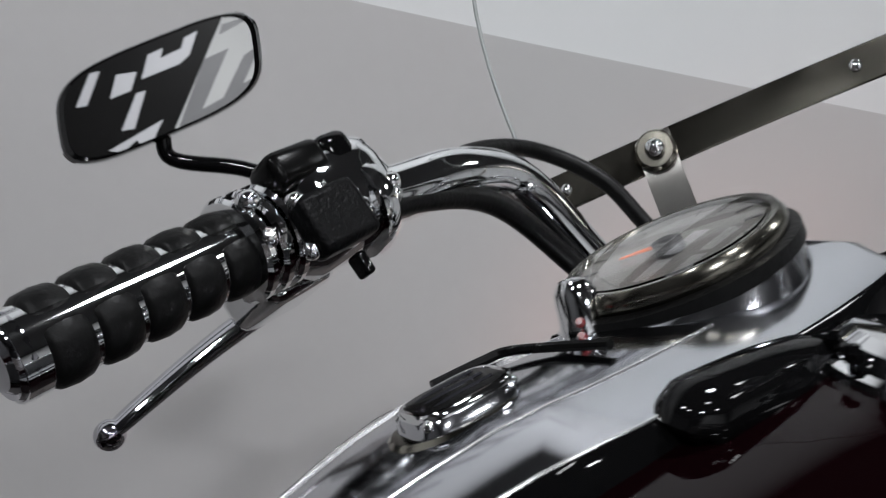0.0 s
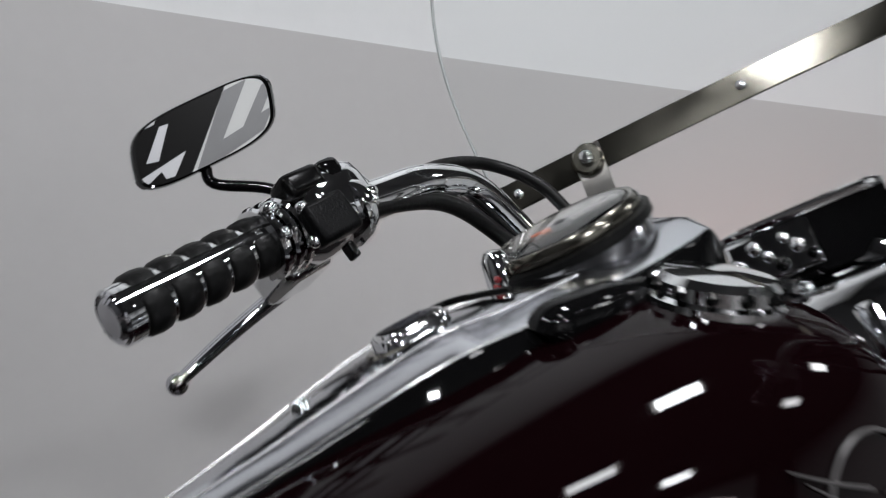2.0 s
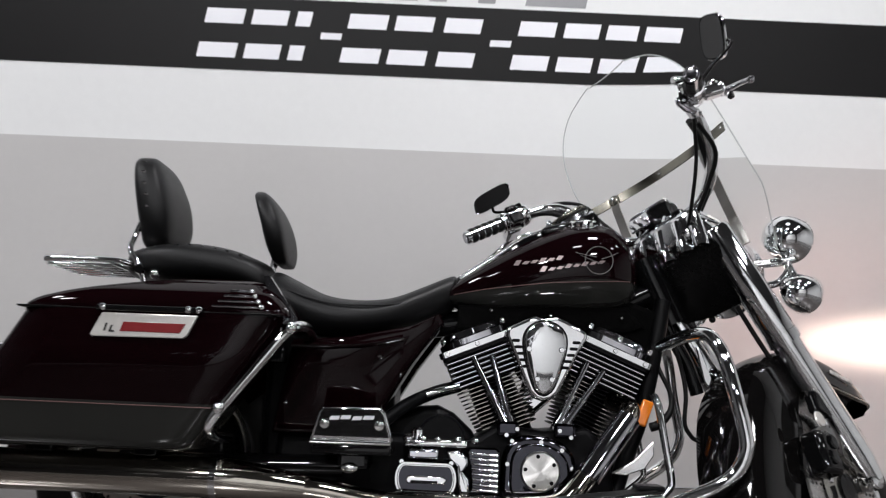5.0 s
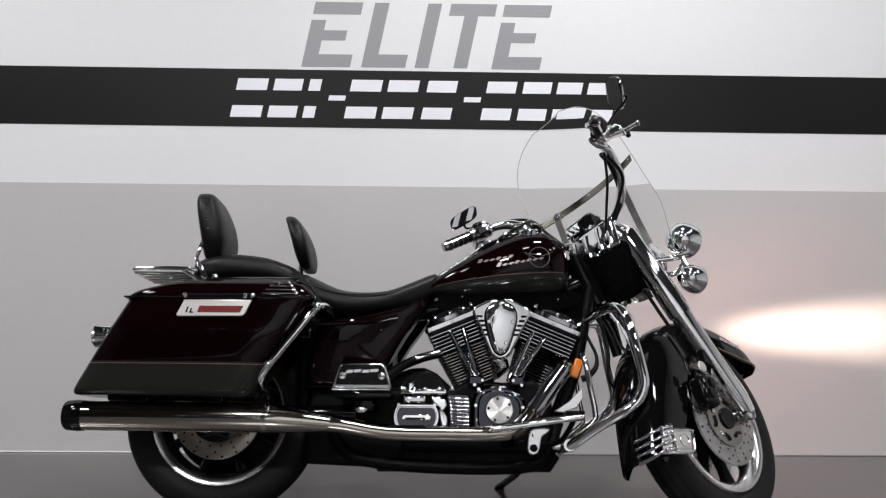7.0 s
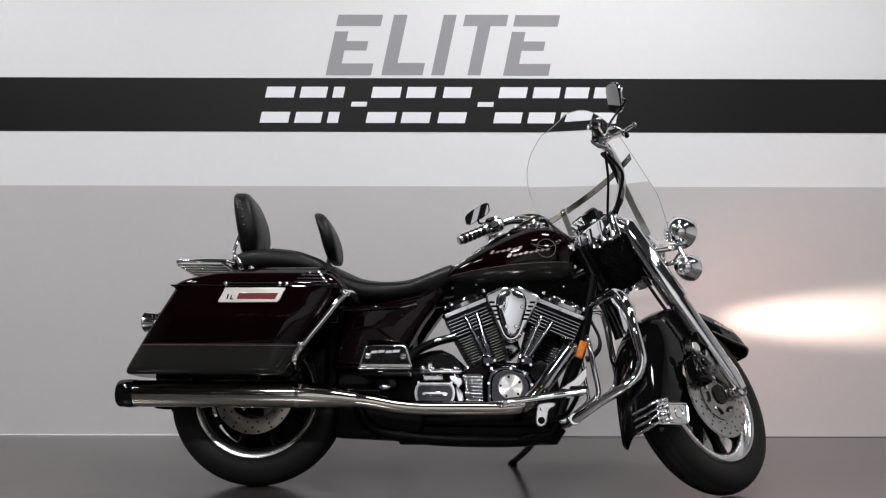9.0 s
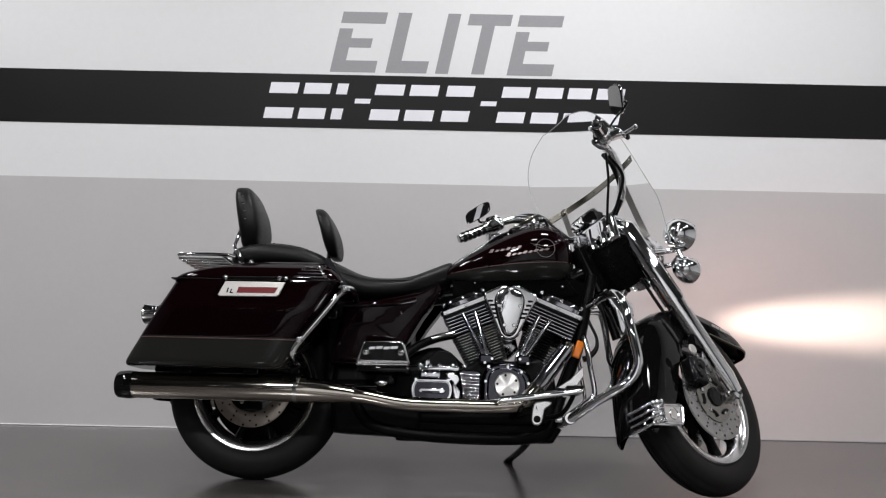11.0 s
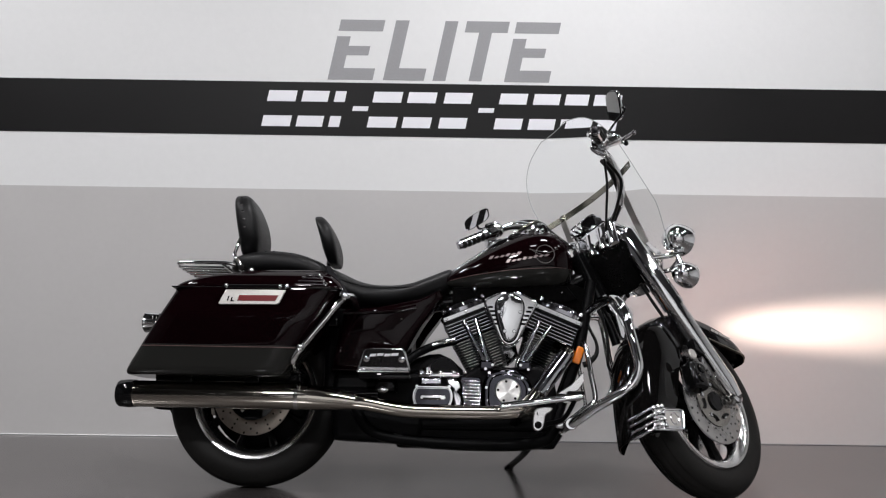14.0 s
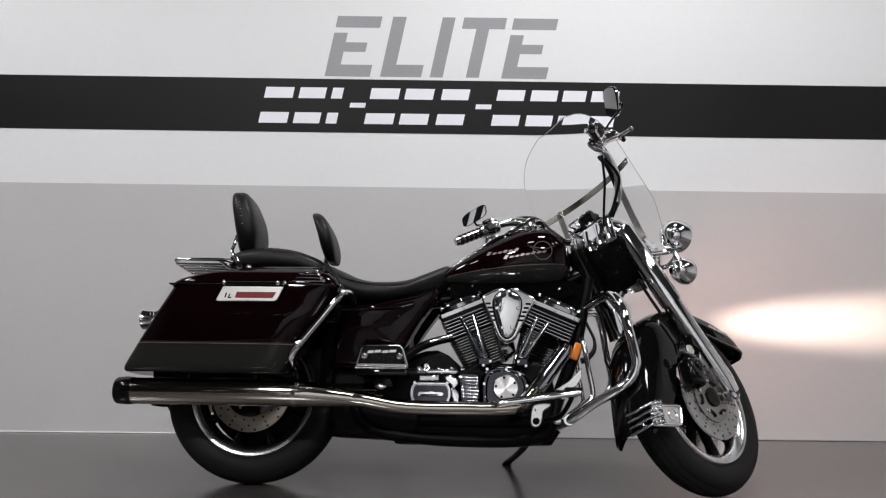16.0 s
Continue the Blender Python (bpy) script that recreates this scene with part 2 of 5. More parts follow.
def oval(cx, cy, cz, hy, hz, n=20, power=2.5, lean=0.0):
    """A ring round the x axis: a superellipse with half sizes hy, hz; lean shifts x with height."""
    out = []
    for k in range(n):
        a = 2 * math.pi * k / n
        c, s = math.cos(a), math.sin(a)
        y = hy * math.copysign(abs(c) ** (2 / power), c)
        z = hz * math.copysign(abs(s) ** (2 / power), s)
        out.append((cx + lean * z, cy + y, cz + z))
    return out


def ball(centre, r, squash=(1, 1, 1), sides=20):
    bm = bmesh.new()
    bmesh.ops.create_uvsphere(bm, u_segments=sides, v_segments=sides // 2, radius=r)
    bmesh.ops.scale(bm, vec=squash, verts=bm.verts)
    bmesh.ops.translate(bm, vec=centre, verts=bm.verts)
    return bm


def joined(*bms):
    """Several bmeshes of one part put together."""
    out = bmesh.new()
    for b in bms:
        me = bpy.data.meshes.new("tmp")
        b.to_mesh(me)
        b.free()
        out.from_mesh(me)
        bpy.data.meshes.remove(me)
    return out


def moved(bm, m):
    bmesh.ops.transform(bm, matrix=m, verts=bm.verts)
    return bm


def mirrored(bm):
    bmesh.ops.scale(bm, vec=(1, -1, 1), verts=bm.verts)
    bmesh.ops.reverse_faces(bm, faces=bm.faces[:])
    return bm

# ---- the room ----
def structure(name, bm, mat, label, category):
    return tagged(part(name, bm, mat), label, category, kind="structure")


W0, E0, S0, H0 = ROOM
DADO, BAND0, BAND1 = 1.196, 1.460, 1.722   # heights of the paint bands
structure("floor", box(W0, E0, S0, WALL_Y + 0.15, -0.12, 0, 0), FLOOR_GREY, "grey painted concrete showroom floor with a soft sheen", "floor")
# assumed ceiling, out of view; dark so paint and chrome reflect little
structure("ceiling", box(W0, E0, S0, WALL_Y + 0.15, H0, H0 + 0.1, 0), CEILING_DARK, "assumed dark ceiling, out of view, that keeps reflections dark", "ceiling")
wall = structure("wall_north", box(W0, E0, WALL_Y + 0.004, WALL_Y + 0.15, 0, H0, 0), WALL_WHITE, "white wall with grey lower part and black band", "wall")
part("lower_paint", box(W0, E0, WALL_Y + 0.002, WALL_Y + 0.006, 0, DADO, 0), WALL_GREY, wall, "grey painted lower wall")
part("band", box(W0, E0, WALL_Y + 0.002, WALL_Y + 0.006, BAND0, BAND1, 0), WALL_BLACK, wall, "black painted band")
# south and west walls: tone and distance assumed, to shape what the chrome reflects
structure("wall_south", box(W0, E0, S0 - 0.1, S0, 0, H0, 0), DARK_WALL, "dark wall behind the camera, its tone assumed for the reflections", "wall")
structure("wall_west", box(W0 - 0.1, W0, S0, WALL_Y + 0.15, 0, H0, 0), DARK_WALL, "assumed dark side wall, out of view", "wall")
# unseen wall, made white so the fork tubes reflect something bright
structure("wall_east", box(E0, E0 + 0.1, S0, WALL_Y + 0.15, 0, H0, 0), WALL_WHITE, "assumed white side wall, out of view, that brightens the chrome", "wall")
# housings for the assumed lamps, added out of view
for lx, ly, power in LAMPS:
    lamp = tagged(new("assumed_ceiling_lamp"), "assumed square white ceiling lamp with a lit diffuser, out of view", "ceiling lamp", "ceiling lamps")
    lamp.location = (lx, ly, H0)
    part("housing", box(-0.29, 0.29, -0.22, 0.22, -0.06, -0.001, 0.006), SATIN, lamp)
    part("diffuser", box(-0.25, 0.25, -0.18, 0.18, -0.08, -0.061, 0.004), LAMP_ON, lamp)
part("base_joint", box(W0, 0.0, WALL_Y - 0.004, WALL_Y + 0.002, 0, 0.006, 0.002, 1), WALL_WHITE, wall, "white sealant line")
part("base_joint", box(0.0, E0, WALL_Y - 0.003, WALL_Y + 0.002, 0, 0.005, 0.002, 1), SIGN_GREY, wall, "grey sealant line")

# lettering on the wall
LETTER_LOW, SLANT = 1.737, 0.205


def stroke(name, x0, outline, mat, parent, lift=0.003):
    return part(name, slab([(x0 + u + SLANT * (z - LETTER_LOW), z) for u, z in outline], WALL_Y + lift, WALL_Y + 0.006, 0), mat, parent, smooth=False)


word = group_part("lettering", wall, "grey slanted block letters reading ELITE")
for x0 in (0.093, 0.954):
    stroke("letter_e", x0, [(0, 1.736), (0.22, 1.736), (0.22, 1.794), (0.066, 1.794), (0.066, 1.858), (0.172, 1.858), (0.172, 1.904), (0.066, 1.904), (0.066, 1.951), (0, 1.951)], SIGN_GREY, word)
    stroke("letter_e_top", x0, [(0, 1.978), (0.217, 1.978), (0.217, 2.034), (0, 2.034)], SIGN_GREY, word)
stroke("letter_l", 0.363, [(0, 1.737), (0.2, 1.737), (0.2, 1.797), (0.066, 1.797), (0.066, 2.034), (0, 2.034)], SIGN_GREY, word)
stroke("letter_i", 0.605, [(0, 1.737), (0.063, 1.737), (0.063, 2.034), (0, 2.034)], SIGN_GREY, word)
stroke("letter_t", 0.781, [(0, 1.738), (0.063, 1.738), (0.063, 1.979), (0.139, 1.979), (0.139, 2.035), (-0.071, 2.035), (-0.071, 1.979), (0, 1.979)], SIGN_GREY, word)
line = group_part("number_bars", wall, "white slanted bars in a row")
for x0, x1, dash in ((-0.225, -0.075, 0), (-0.058, 0.082, 0), (0.10, 0.165, 0), (0.20, 0.287, 1), (0.288, 0.44, 0), (0.457, 0.607, 0), (0.635, 0.78, 0), (0.812, 0.90, 1), (0.905, 1.05, 0), (1.07, 1.21, 0), (1.225, 1.35, 0), (1.365, 1.51, 0)):
    for z0, z1 in (((1.583, 1.606),) if dash else ((1.503, 1.556), (1.626, 1.679))):
        part("bar", slab([(x0 + SLANT * (z - 1.5) + (w if k else 0), z) for z, k, w in ((z0, 0, 0), (z0, 1, x1 - x0 - 0.012), (z1, 1, x1 - x0 - 0.012), (z1, 0, 0))], WALL_Y + 0.001, WALL_Y + 0.004, 0), SIGN_WHITE, line, smooth=False)

# the graphic on the opposite wall, seen in the mirror
graphic = tagged(group_part("wall_graphic", None), "black and white slanted graphic with plain bars on the far wall", "wall graphic", kind="structure")

GRAPHIC_MID = (0.80, 1.0)


def panel(name, outline, lift, mat):
    """A painted field; its outline is enlarged from a drawing about GRAPHIC_MID."""
    big = [(max(W0 + 0.1, GRAPHIC_MID[0] + 1.608 * (x - GRAPHIC_MID[0])), max(0.01, GRAPHIC_MID[1] + 1.608 * (z - GRAPHIC_MID[1]))) for x, z in outline]
    part(name, slab(big, S0 + 0.001, S0 + lift, 0), mat, graphic, smooth=False)


panel("black_panel", [(W0 + 0.1, 0.5), (-0.562, 0.5), (0.062, 2.58), (W0 + 0.1, 2.58)], 0.006, WALL_BLACK)
panel("base_panel", [(W0 + 0.1, 0.46), (3.4, 0.46), (3.4, 0.495), (W0 + 0.1, 0.495)], 0.005, WALL_GREY)
# extended past what the mirror shows, to give the engine chrome a bright reflection
panel("white_panel", [(-0.557, 0.5), (3.4, 0.5), (3.4, 2.58), (0.067, 2.58)], 0.006, WALL_WHITE)
GLYPHS = {
    "white_shape": ([(-0.62, 1.65), (-0.60, 1.79), (-0.49, 1.82), (-0.51, 1.71)],
                    [(-0.46, 1.78), (-0.44, 1.92), (-0.36, 1.97), (-0.37, 1.91), (-0.26, 1.98), (-0.25, 2.04), (-0.18, 2.09), (-0.21, 1.95), (-0.26, 1.89)],
                    [(-0.54, 1.48), (-0.48, 1.70), (-0.43, 1.72), (-0.47, 1.50)],
                    [(-0.60, 1.36), (-0.32, 1.57), (-0.37, 1.42), (-0.42, 1.40), (-0.45, 1.44), (-0.52, 1.36)],
                    [(-0.80, 1.58), (-0.74, 1.60), (-0.69, 1.80), (-0.745, 1.78)],
                    [(-1.27, 1.88), (-1.22, 1.89), (-1.17, 2.08), (-1.22, 2.07)],
                    [(-1.15, 1.93), (-1.10, 1.94), (-1.05, 2.13), (-1.10, 2.12)]),
    "grey_shape": ([(-0.13, 1.93), (0.0, 2.01), (-0.11, 1.65), (0.0, 1.73), (0.09, 1.98), (0.18, 2.06), (0.10, 1.82), (0.17, 1.87), (0.12, 1.72), (-0.12, 1.53), (-0.25, 1.45)],
                   [(0.355, 2.25), (0.42, 2.25), (0.24, 1.83), (0.18, 1.78)],
                   [(-0.05, 2.14), (0.15, 2.23), (-0.06, 2.08)]),
}
for name, shapes in GLYPHS.items():
    for outline in shapes:
        panel(name, outline, 0.009, SIGN_WHITE if name == "white_shape" else SIGN_GREY)

# ---- the motorcycle: built upright in its own axes (x ahead, y to its left), then leant on its stand ----
LEAN_LEFT, YAW, STEER, RAKE = 10.3, -3.0, 46.5, 31.0
bike = tagged(new("motorcycle"), "dark cherry and charcoal touring motorcycle leaning on its side stand", "motorcycle")
bike.matrix_world = pose(0, 0, 0, 0, 0, YAW) @ pose(0, 0, 0, -LEAN_LEFT, 0, 0)
HEAD = V((1.58, 0, 0.32))
STEERING = (Matrix.Translation(HEAD) @ Matrix.Rotation(radians(STEER), 4, V((-math.sin(radians(RAKE)), 0, math.cos(radians(RAKE)))))
            @ Matrix.Translation(V((-0.004, 0, -0.005)) - HEAD))


def front(name, bm, mat, parent=None, label=""):
    """A part that turns with the fork."""
    return part(name, moved(bm, STEERING), mat, parent or bike, label)


def plain(name, bm, mat, parent=None, label=""):
    return part(name, bm, mat, parent or bike, label)


def two_tone(ob, second, test):
    """Gives the faces that pass the test a second paint."""
    ob.data.materials.append(second)
    for f in ob.data.polygons:
        if test(f.center):
            f.material_index = 1


def bolt(centre, axis, r=0.006, h=0.005):
    return lathe([(r * 0.35, h), (r * 0.8, h), (r, h * 0.6), (r, 0)], axis, centre, 10)


def along(rows, n):
    """Smoothly filled in rows of numbers."""
    rows = np.array(rows, float)
    k = np.linspace(0, len(rows) - 1, n)
    out = []
    for t in k:
        i = min(int(t), len(rows) - 2)
        f = t - i
        a, b, c, d = (rows[max(0, min(len(rows) - 1, j))] for j in (i - 1, i, i + 1, i + 2))
        out.append(0.5 * (2 * b + (c - a) * f + (2 * a - 5 * b + 4 * c - d) * f * f + (3 * b - a - 3 * c + d) * f ** 3))
    return out


def body(rows, n, power=2.6, sides=32):
    """A rounded body along x: rows of x, bottom, top, half width."""
    return loft([oval(x, 0, (b + t) / 2, h, (t - b) / 2, sides, power) for x, b, t, h in along(rows, n)])


# wheels
def tyre_bm(c, k=1.0):
    half = [(0.214, -0.043), (0.222, -0.054), (0.236, -0.062), (0.262, -0.067), (0.284, -0.064), (0.300, -0.055), (0.306, -0.046),
            (0.3035, -0.0445), (0.3035, -0.0425), (0.312, -0.035), (0.317, -0.021), (0.3135, -0.0195), (0.3135, -0.0175), (0.319, -0.010)]
    half = [(r, h * k) for r, h in half]
    return lathe(half + [(0.3195, 0)] + [(r, -h) for r, h in reversed(half)], centre=c, sides=72, closed=True)


def spoke_bm(c, a, r0=0.055, r1=0.2):
    """One tapered cast spoke at angle a, forked towards the rim."""
    def at(r, off, y):
        return (c[0] + r * math.cos(a) - off * math.sin(a), c[1] + y, c[2] + r * math.sin(a) + off * math.cos(a))
    rings = []
    for r, w, t in ((r0, 0.017, 0.022), (0.09, 0.012, 0.02), (0.14, 0.010, 0.018), (r1, 0.019, 0.022)):
        rings.append([at(r, o, y) for o, y in ((-w, -t * 0.5), (-w * 0.4, -t), (w * 0.4, -t), (w, -t * 0.5), (w, t * 0.5), (w * 0.4, t), (-w * 0.4, t), (-w, t * 0.5))])
    return loft(rings)


def disc_bm(c, y, r=0.146):
    """A brake disc with its drilled holes as dark pits is built from ring bands."""
    return lathe([(r, y - 0.003), (r - 0.002, y - 0.004), (0.082, y - 0.004), (0.08, y - 0.003), (0.08, y + 0.003), (r, y + 0.003)], centre=c, sides=64, closed=True)


def wheel(name, c, add, disc_sides, label):
    w = group_part(name, bike, label)
    add("tyre", tyre_bm(c, 1.0 if len(disc_sides) == 1 else 0.88), TYRE, w)
    prof = [(0.226, -0.052), (0.222, -0.058), (0.212, -0.057), (0.200, -0.049), (0.189, -0.036), (0.184, 0.0)]
    add("rim", lathe(prof + [(r, -h) for r, h in reversed(prof[:-1])] + [(0.214, 0.04), (0.214, -0.04)], centre=c, sides=72, closed=True), SATIN, w, "polished rim edge")
    for k in range(9):
        add("spoke", spoke_bm(c, 2 * math.pi * (k + 0.3) / 9), PLASTIC, w)
    add("hub", lathe([(0.02, -0.1), (0.034, -0.098), (0.036, -0.07), (0.06, -0.05), (0.062, 0.05), (0.036, 0.07), (0.034, 0.1), (0.02, 0.1)], centre=c, sides=32), BLACK_PAINT, w)
    for y in disc_sides:
        d = add("brake_disc", disc_bm(c, y, 0.141 if len(disc_sides) == 1 else 0.148), DISC if len(disc_sides) == 1 else FRONT_DISC, w)
        for ring, count, rh in ((0.134, 18, 0.0042), (0.118, 12, 0.0038), (0.100, 18, 0.0036)):
            holes = joined(*[lathe([(rh, 0.0008), (rh, -0.0006)], centre=(c[0] + ring * math.cos(a), c[1] + y - 0.0042, c[2] + ring * math.sin(a)), sides=8)
                             for a in (2 * math.pi * k / count for k in range(count))])
            tagged(add("drilled_holes", holes, RUBBER, d), kind="stuff")
        add("disc_carrier", lathe([(0.088, y - 0.006), (0.072, y - 0.008), (0.03, y - 0.012), (0.03, y), (0.088, y)], centre=c, sides=32), BLACK_PAINT if len(disc_sides) == 1 else CARRIER, w)
        if len(disc_sides) == 2:
            for k in range(6):
                slot = [(c[0] + r * math.cos(a), c[1] + y - 0.0098, c[2] + r * math.sin(a)) for r, a in [(0.060 + 0.010 * j, 2 * math.pi * k / 6 + 0.16 * j) for j in (0, 1)] for a in (a, a + 0.35)]
                add("carrier_slot", tube([slot[0], slot[1], slot[3]], 0.0055, 8, 4), RUBBER, w)
        for k in range(5):
            a = 2 * math.pi * k / 5 + 0.4
            add("disc_bolt", bolt((c[0] + 0.062 * math.cos(a), c[1] + y - 0.008, c[2] + 0.062 * math.sin(a)), (0, -1, 0), 0.008), CHROME, w)
    return w


C_REAR, C_FRONT = (0.0, 0.0, 0.32), (1.548, 0.0, 0.298)
rear_wheel = wheel("rear_wheel", C_REAR, plain, (-0.085,), "black cast wheel with polished rim")
CAMBER = Matrix.Translation(V(C_FRONT)) @ Matrix.Rotation(radians(4.5), 4, "X") @ Matrix.Translation(-V(C_FRONT))


def rolling(name, bm, mat, parent=None, label=""):
    return front(name, moved(bm, CAMBER), mat, parent, label)


front_wheel = wheel("front_wheel", C_FRONT, rolling, (-0.08, 0.08), "black cast wheel with drilled brake discs")

# fenders: a crown section swept round the wheel
def fender_bm(path, half, drops):
    """path: points (x, z) of the crown; drops: how far the skirt reaches inward, one a point."""
    rings = []
    n = len(path)
    for i, (x, z) in enumerate(path):
        a, b = path[max(i - 1, 0)], path[min(i + 1, n - 1)]
        t = V((b[0] - a[0], 0, b[1] - a[1])).normalized()
        inward = V((-t.z, 0, t.x))
        if inward.dot(V((C_MID[0] - x, 0, C_MID[1] - z))) < 0:
            inward = -inward
        d, h = drops[i], half[i]
        sec = [(-h, d), (-h, 0.6 * d + 0.01), (-h * 0.98, 0.035), (-h * 0.82, 0.013), (-h * 0.45, 0.003), (0, 0), (h * 0.45, 0.003), (h * 0.82, 0.013), (h * 0.98, 0.035), (h, 0.6 * d + 0.01), (h, d)]
        inner = [(y * 0.95, s + 0.003 if abs(y) < h * 0.97 else s) for y, s in reversed(sec)]
        rings.append([tuple(V((x, y, z)) + inward * s) for y, s in sec + inner])
    return loft(rings)


C_MID = (C_FRONT[0], C_FRONT[2])
fend = along([(1.156, 0.108, 0.075, 0.05), (1.166, 0.16, 0.08, 0.08), (1.185, 0.26, 0.084, 0.15), (1.212, 0.37, 0.086, 0.17), (1.27, 0.50, 0.087, 0.17), (1.37, 0.60, 0.087, 0.15), (1.50, 0.652, 0.086, 0.10),
              (1.62, 0.665, 0.085, 0.085), (1.74, 0.655, 0.083, 0.085), (1.84, 0.63, 0.075, 0.06), (1.905, 0.60, 0.055, 0.03), (1.93, 0.583, 0.03, 0.012)], 42)
fender_front = front("front_fender", fender_bm([(r[0], r[1]) for r in fend], [r[2] for r in fend], [r[3] for r in fend]), FENDER_PAINT, bike, "charcoal front fender")
C_MID = (0.0, 0.32)
arc = [radians(a) for a in np.linspace(35, 188, 26)]
rf = [(0.375 * math.cos(a), 0.32 + 0.375 * math.sin(a)) for a in arc]
plain("rear_fender", fender_bm(rf, [0.095] * 26, [0.12] * 26), CHERRY, bike, "black cherry rear fender")

# front fender trim
trim = front("fender_skirt_trim", slab([(1.195, 0.195), (1.338, 0.220), (1.348, 0.207), (1.330, 0.145), (1.314, 0.135), (1.175, 0.112)], -0.094, -0.0865, 0.005, 3), CHROME, fender_front, "chrome fender trim")
front("reflector_panel", slab([(1.252, 0.190), (1.328, 0.204), (1.315, 0.152), (1.243, 0.141)], -0.0952, -0.093, 0.001), ENAMEL, trim)
plate_rim = [(1.244, 0.196), (1.330, 0.211), (1.339, 0.203), (1.324, 0.150), (1.312, 0.142), (1.236, 0.130), (1.234, 0.140)]
front("panel_rim", tube([(x, -0.0955, z) for x, z in plate_rim + plate_rim[:1]], 0.0032, 8, 3), CHROME, trim)
front("panel_oval", tube([(1.288 + 0.021 * math.cos(a), -0.0958, 0.172 + 0.005 * math.cos(a) + 0.019 * math.sin(a)) for a in np.linspace(0, 2 * math.pi, 20)], 0.0024, 8, 1), CHROME, trim)
for k in range(4):
    z = 0.108 + 0.022 * k
    bar = front("trim_bar", tube([(1.240, -0.0965, z + 0.032), (1.20, -0.093, z + 0.020), (1.172, -0.088, z + 0.008), (1.160, -0.06, z), (1.153, -0.02, z - 0.003)], 0.0046), DARK_CHROME, fender_front)
    for x, dz in ((1.236, 0.031), (1.214, 0.024), (1.192, 0.016)):
        front("bar_bead", ball((x, -0.0975, z + dz), 0.0085, (0.85, 0.7, 0.95), 12), CHROME, bar)
front("fender_lip", tube([(1.63, -0.088, 0.565), (1.76, -0.085, 0.557), (1.86, -0.07, 0.562), (1.925, -0.025, 0.573)], 0.005), DULL_CHROME, fender_front)
for x0, x1 in ((1.668, 1.686), (1.690, 1.708), (1.714, 1.728), (1.732, 1.752), (1.756, 1.772)):
    z0 = 0.608 - 0.10 * (x0 - 1.668)
    front("script_bar", slab([(x0, z0), (x1, z0 - 0.002), (x1 + 0.004, z0 + 0.008), (x0 + 0.004, z0 + 0.010)], -0.0890, -0.0865, 0), ENAMEL, fender_front)

# fork
for s in (-0.112, 0.112):
    side = -1 if s < 0 else 1
    leg = front("fork_leg", tube([(1.648, s, 0.32), (1.615, s, 0.37), (1.42, s, 0.66)], [0.026, 0.035, 0.035], 24, curve=False), CHROME, bike, "polished fork slider")
    front("fork_cover", tube([(1.425, s, 0.655), (1.262, s, 0.893), (1.256, s, 0.902)], [0.040, 0.040, 0.034], 24, curve=False), CHROME, bike, "chrome upper fork cover")
    front("cover_ring", tube([(1.44, s, 0.632), (1.425, s, 0.655)], 0.0415, 24, curve=False), CHROME, leg)
    front("axle_cap", lathe([(0.026, -0.03), (0.031, -0.01), (0.028, 0.012), (0.018, 0.018)], (0, side, 0), (1.645, s, 0.322), 20), CHROME, leg)
    front("brake_caliper", joined(box(1.405, 1.475, s - 0.028, s + 0.028, 0.30, 0.40, 0.014, 3), lathe([(0.017, 0), (0.017, 0.006), (0.012, 0.008)], (0, side, 0), (1.435, s + 0.026 * side, 0.335), 16), lathe([(0.017, 0), (0.017, 0.006), (0.012, 0.008)], (0, side, 0), (1.45, s + 0.026 * side, 0.372), 16)), BLACK_PAINT, leg, "black brake caliper")
    front("lower_reflector", lathe([(0.017, 0.004), (0.019, 0.0)], (0, side, 0), (1.42, s + 0.03 * side, 0.42), 16), ENAMEL, leg)
    front("fork_brace_bracket", slab([(1.47, 0.50), (1.53, 0.52), (1.56, 0.48), (1.52, 0.45), (1.47, 0.46)], s - 0.015, s + 0.015, 0.004), BLACK_PAINT, leg)

# nacelle and lamps
nacelle = front("headlamp_nacelle", loft([oval(x, 0, z, hy, hz, 28, 3.0) for x, z, hy, hz in
                along([(1.185, 0.905, 0.075, 0.03), (1.205, 0.91, 0.10, 0.05), (1.26, 0.90, 0.115, 0.07), (1.34, 0.885, 0.115, 0.085), (1.42, 0.872, 0.105, 0.09), (1.455, 0.868, 0.098, 0.092)], 16)]), CHROME, bike, "chrome headlamp nacelle")
for k, (y, r) in enumerate(((-0.098, 0.020), (-0.055, 0.024), (-0.002, 0.026), (0.05, 0.024))):
    front("nacelle_post", tube([(1.205, y, 0.932), (1.206, y, 0.926), (1.21, y, 0.84)], [r * 0.9, r, r], 20, curve=False), CHROME, nacelle)
headlamp = front("headlamp", lathe([(0.098, -0.05), (0.1, 0.0), (0.104, 0.008), (0.1, 0.02), (0.092, 0.022)], (1, 0, -0.06), (1.46, 0, 0.868), 40), CHROME, bike, "lit round headlamp")
front("headlamp_lens", lathe([(0.091, 0.02), (0.08, 0.032), (0.05, 0.042), (0.01, 0.046)], (1, 0, -0.06), (1.46, 0, 0.868), 40), LENS_ON, headlamp)
top_edge = [(1.178, 0.085, 0.852), (1.186, 0.0, 0.860), (1.192, -0.108, 0.866)]
low_edge = [(1.330, 0.092, 0.742), (1.378, 0.02, 0.747), (1.372, -0.085, 0.744)]
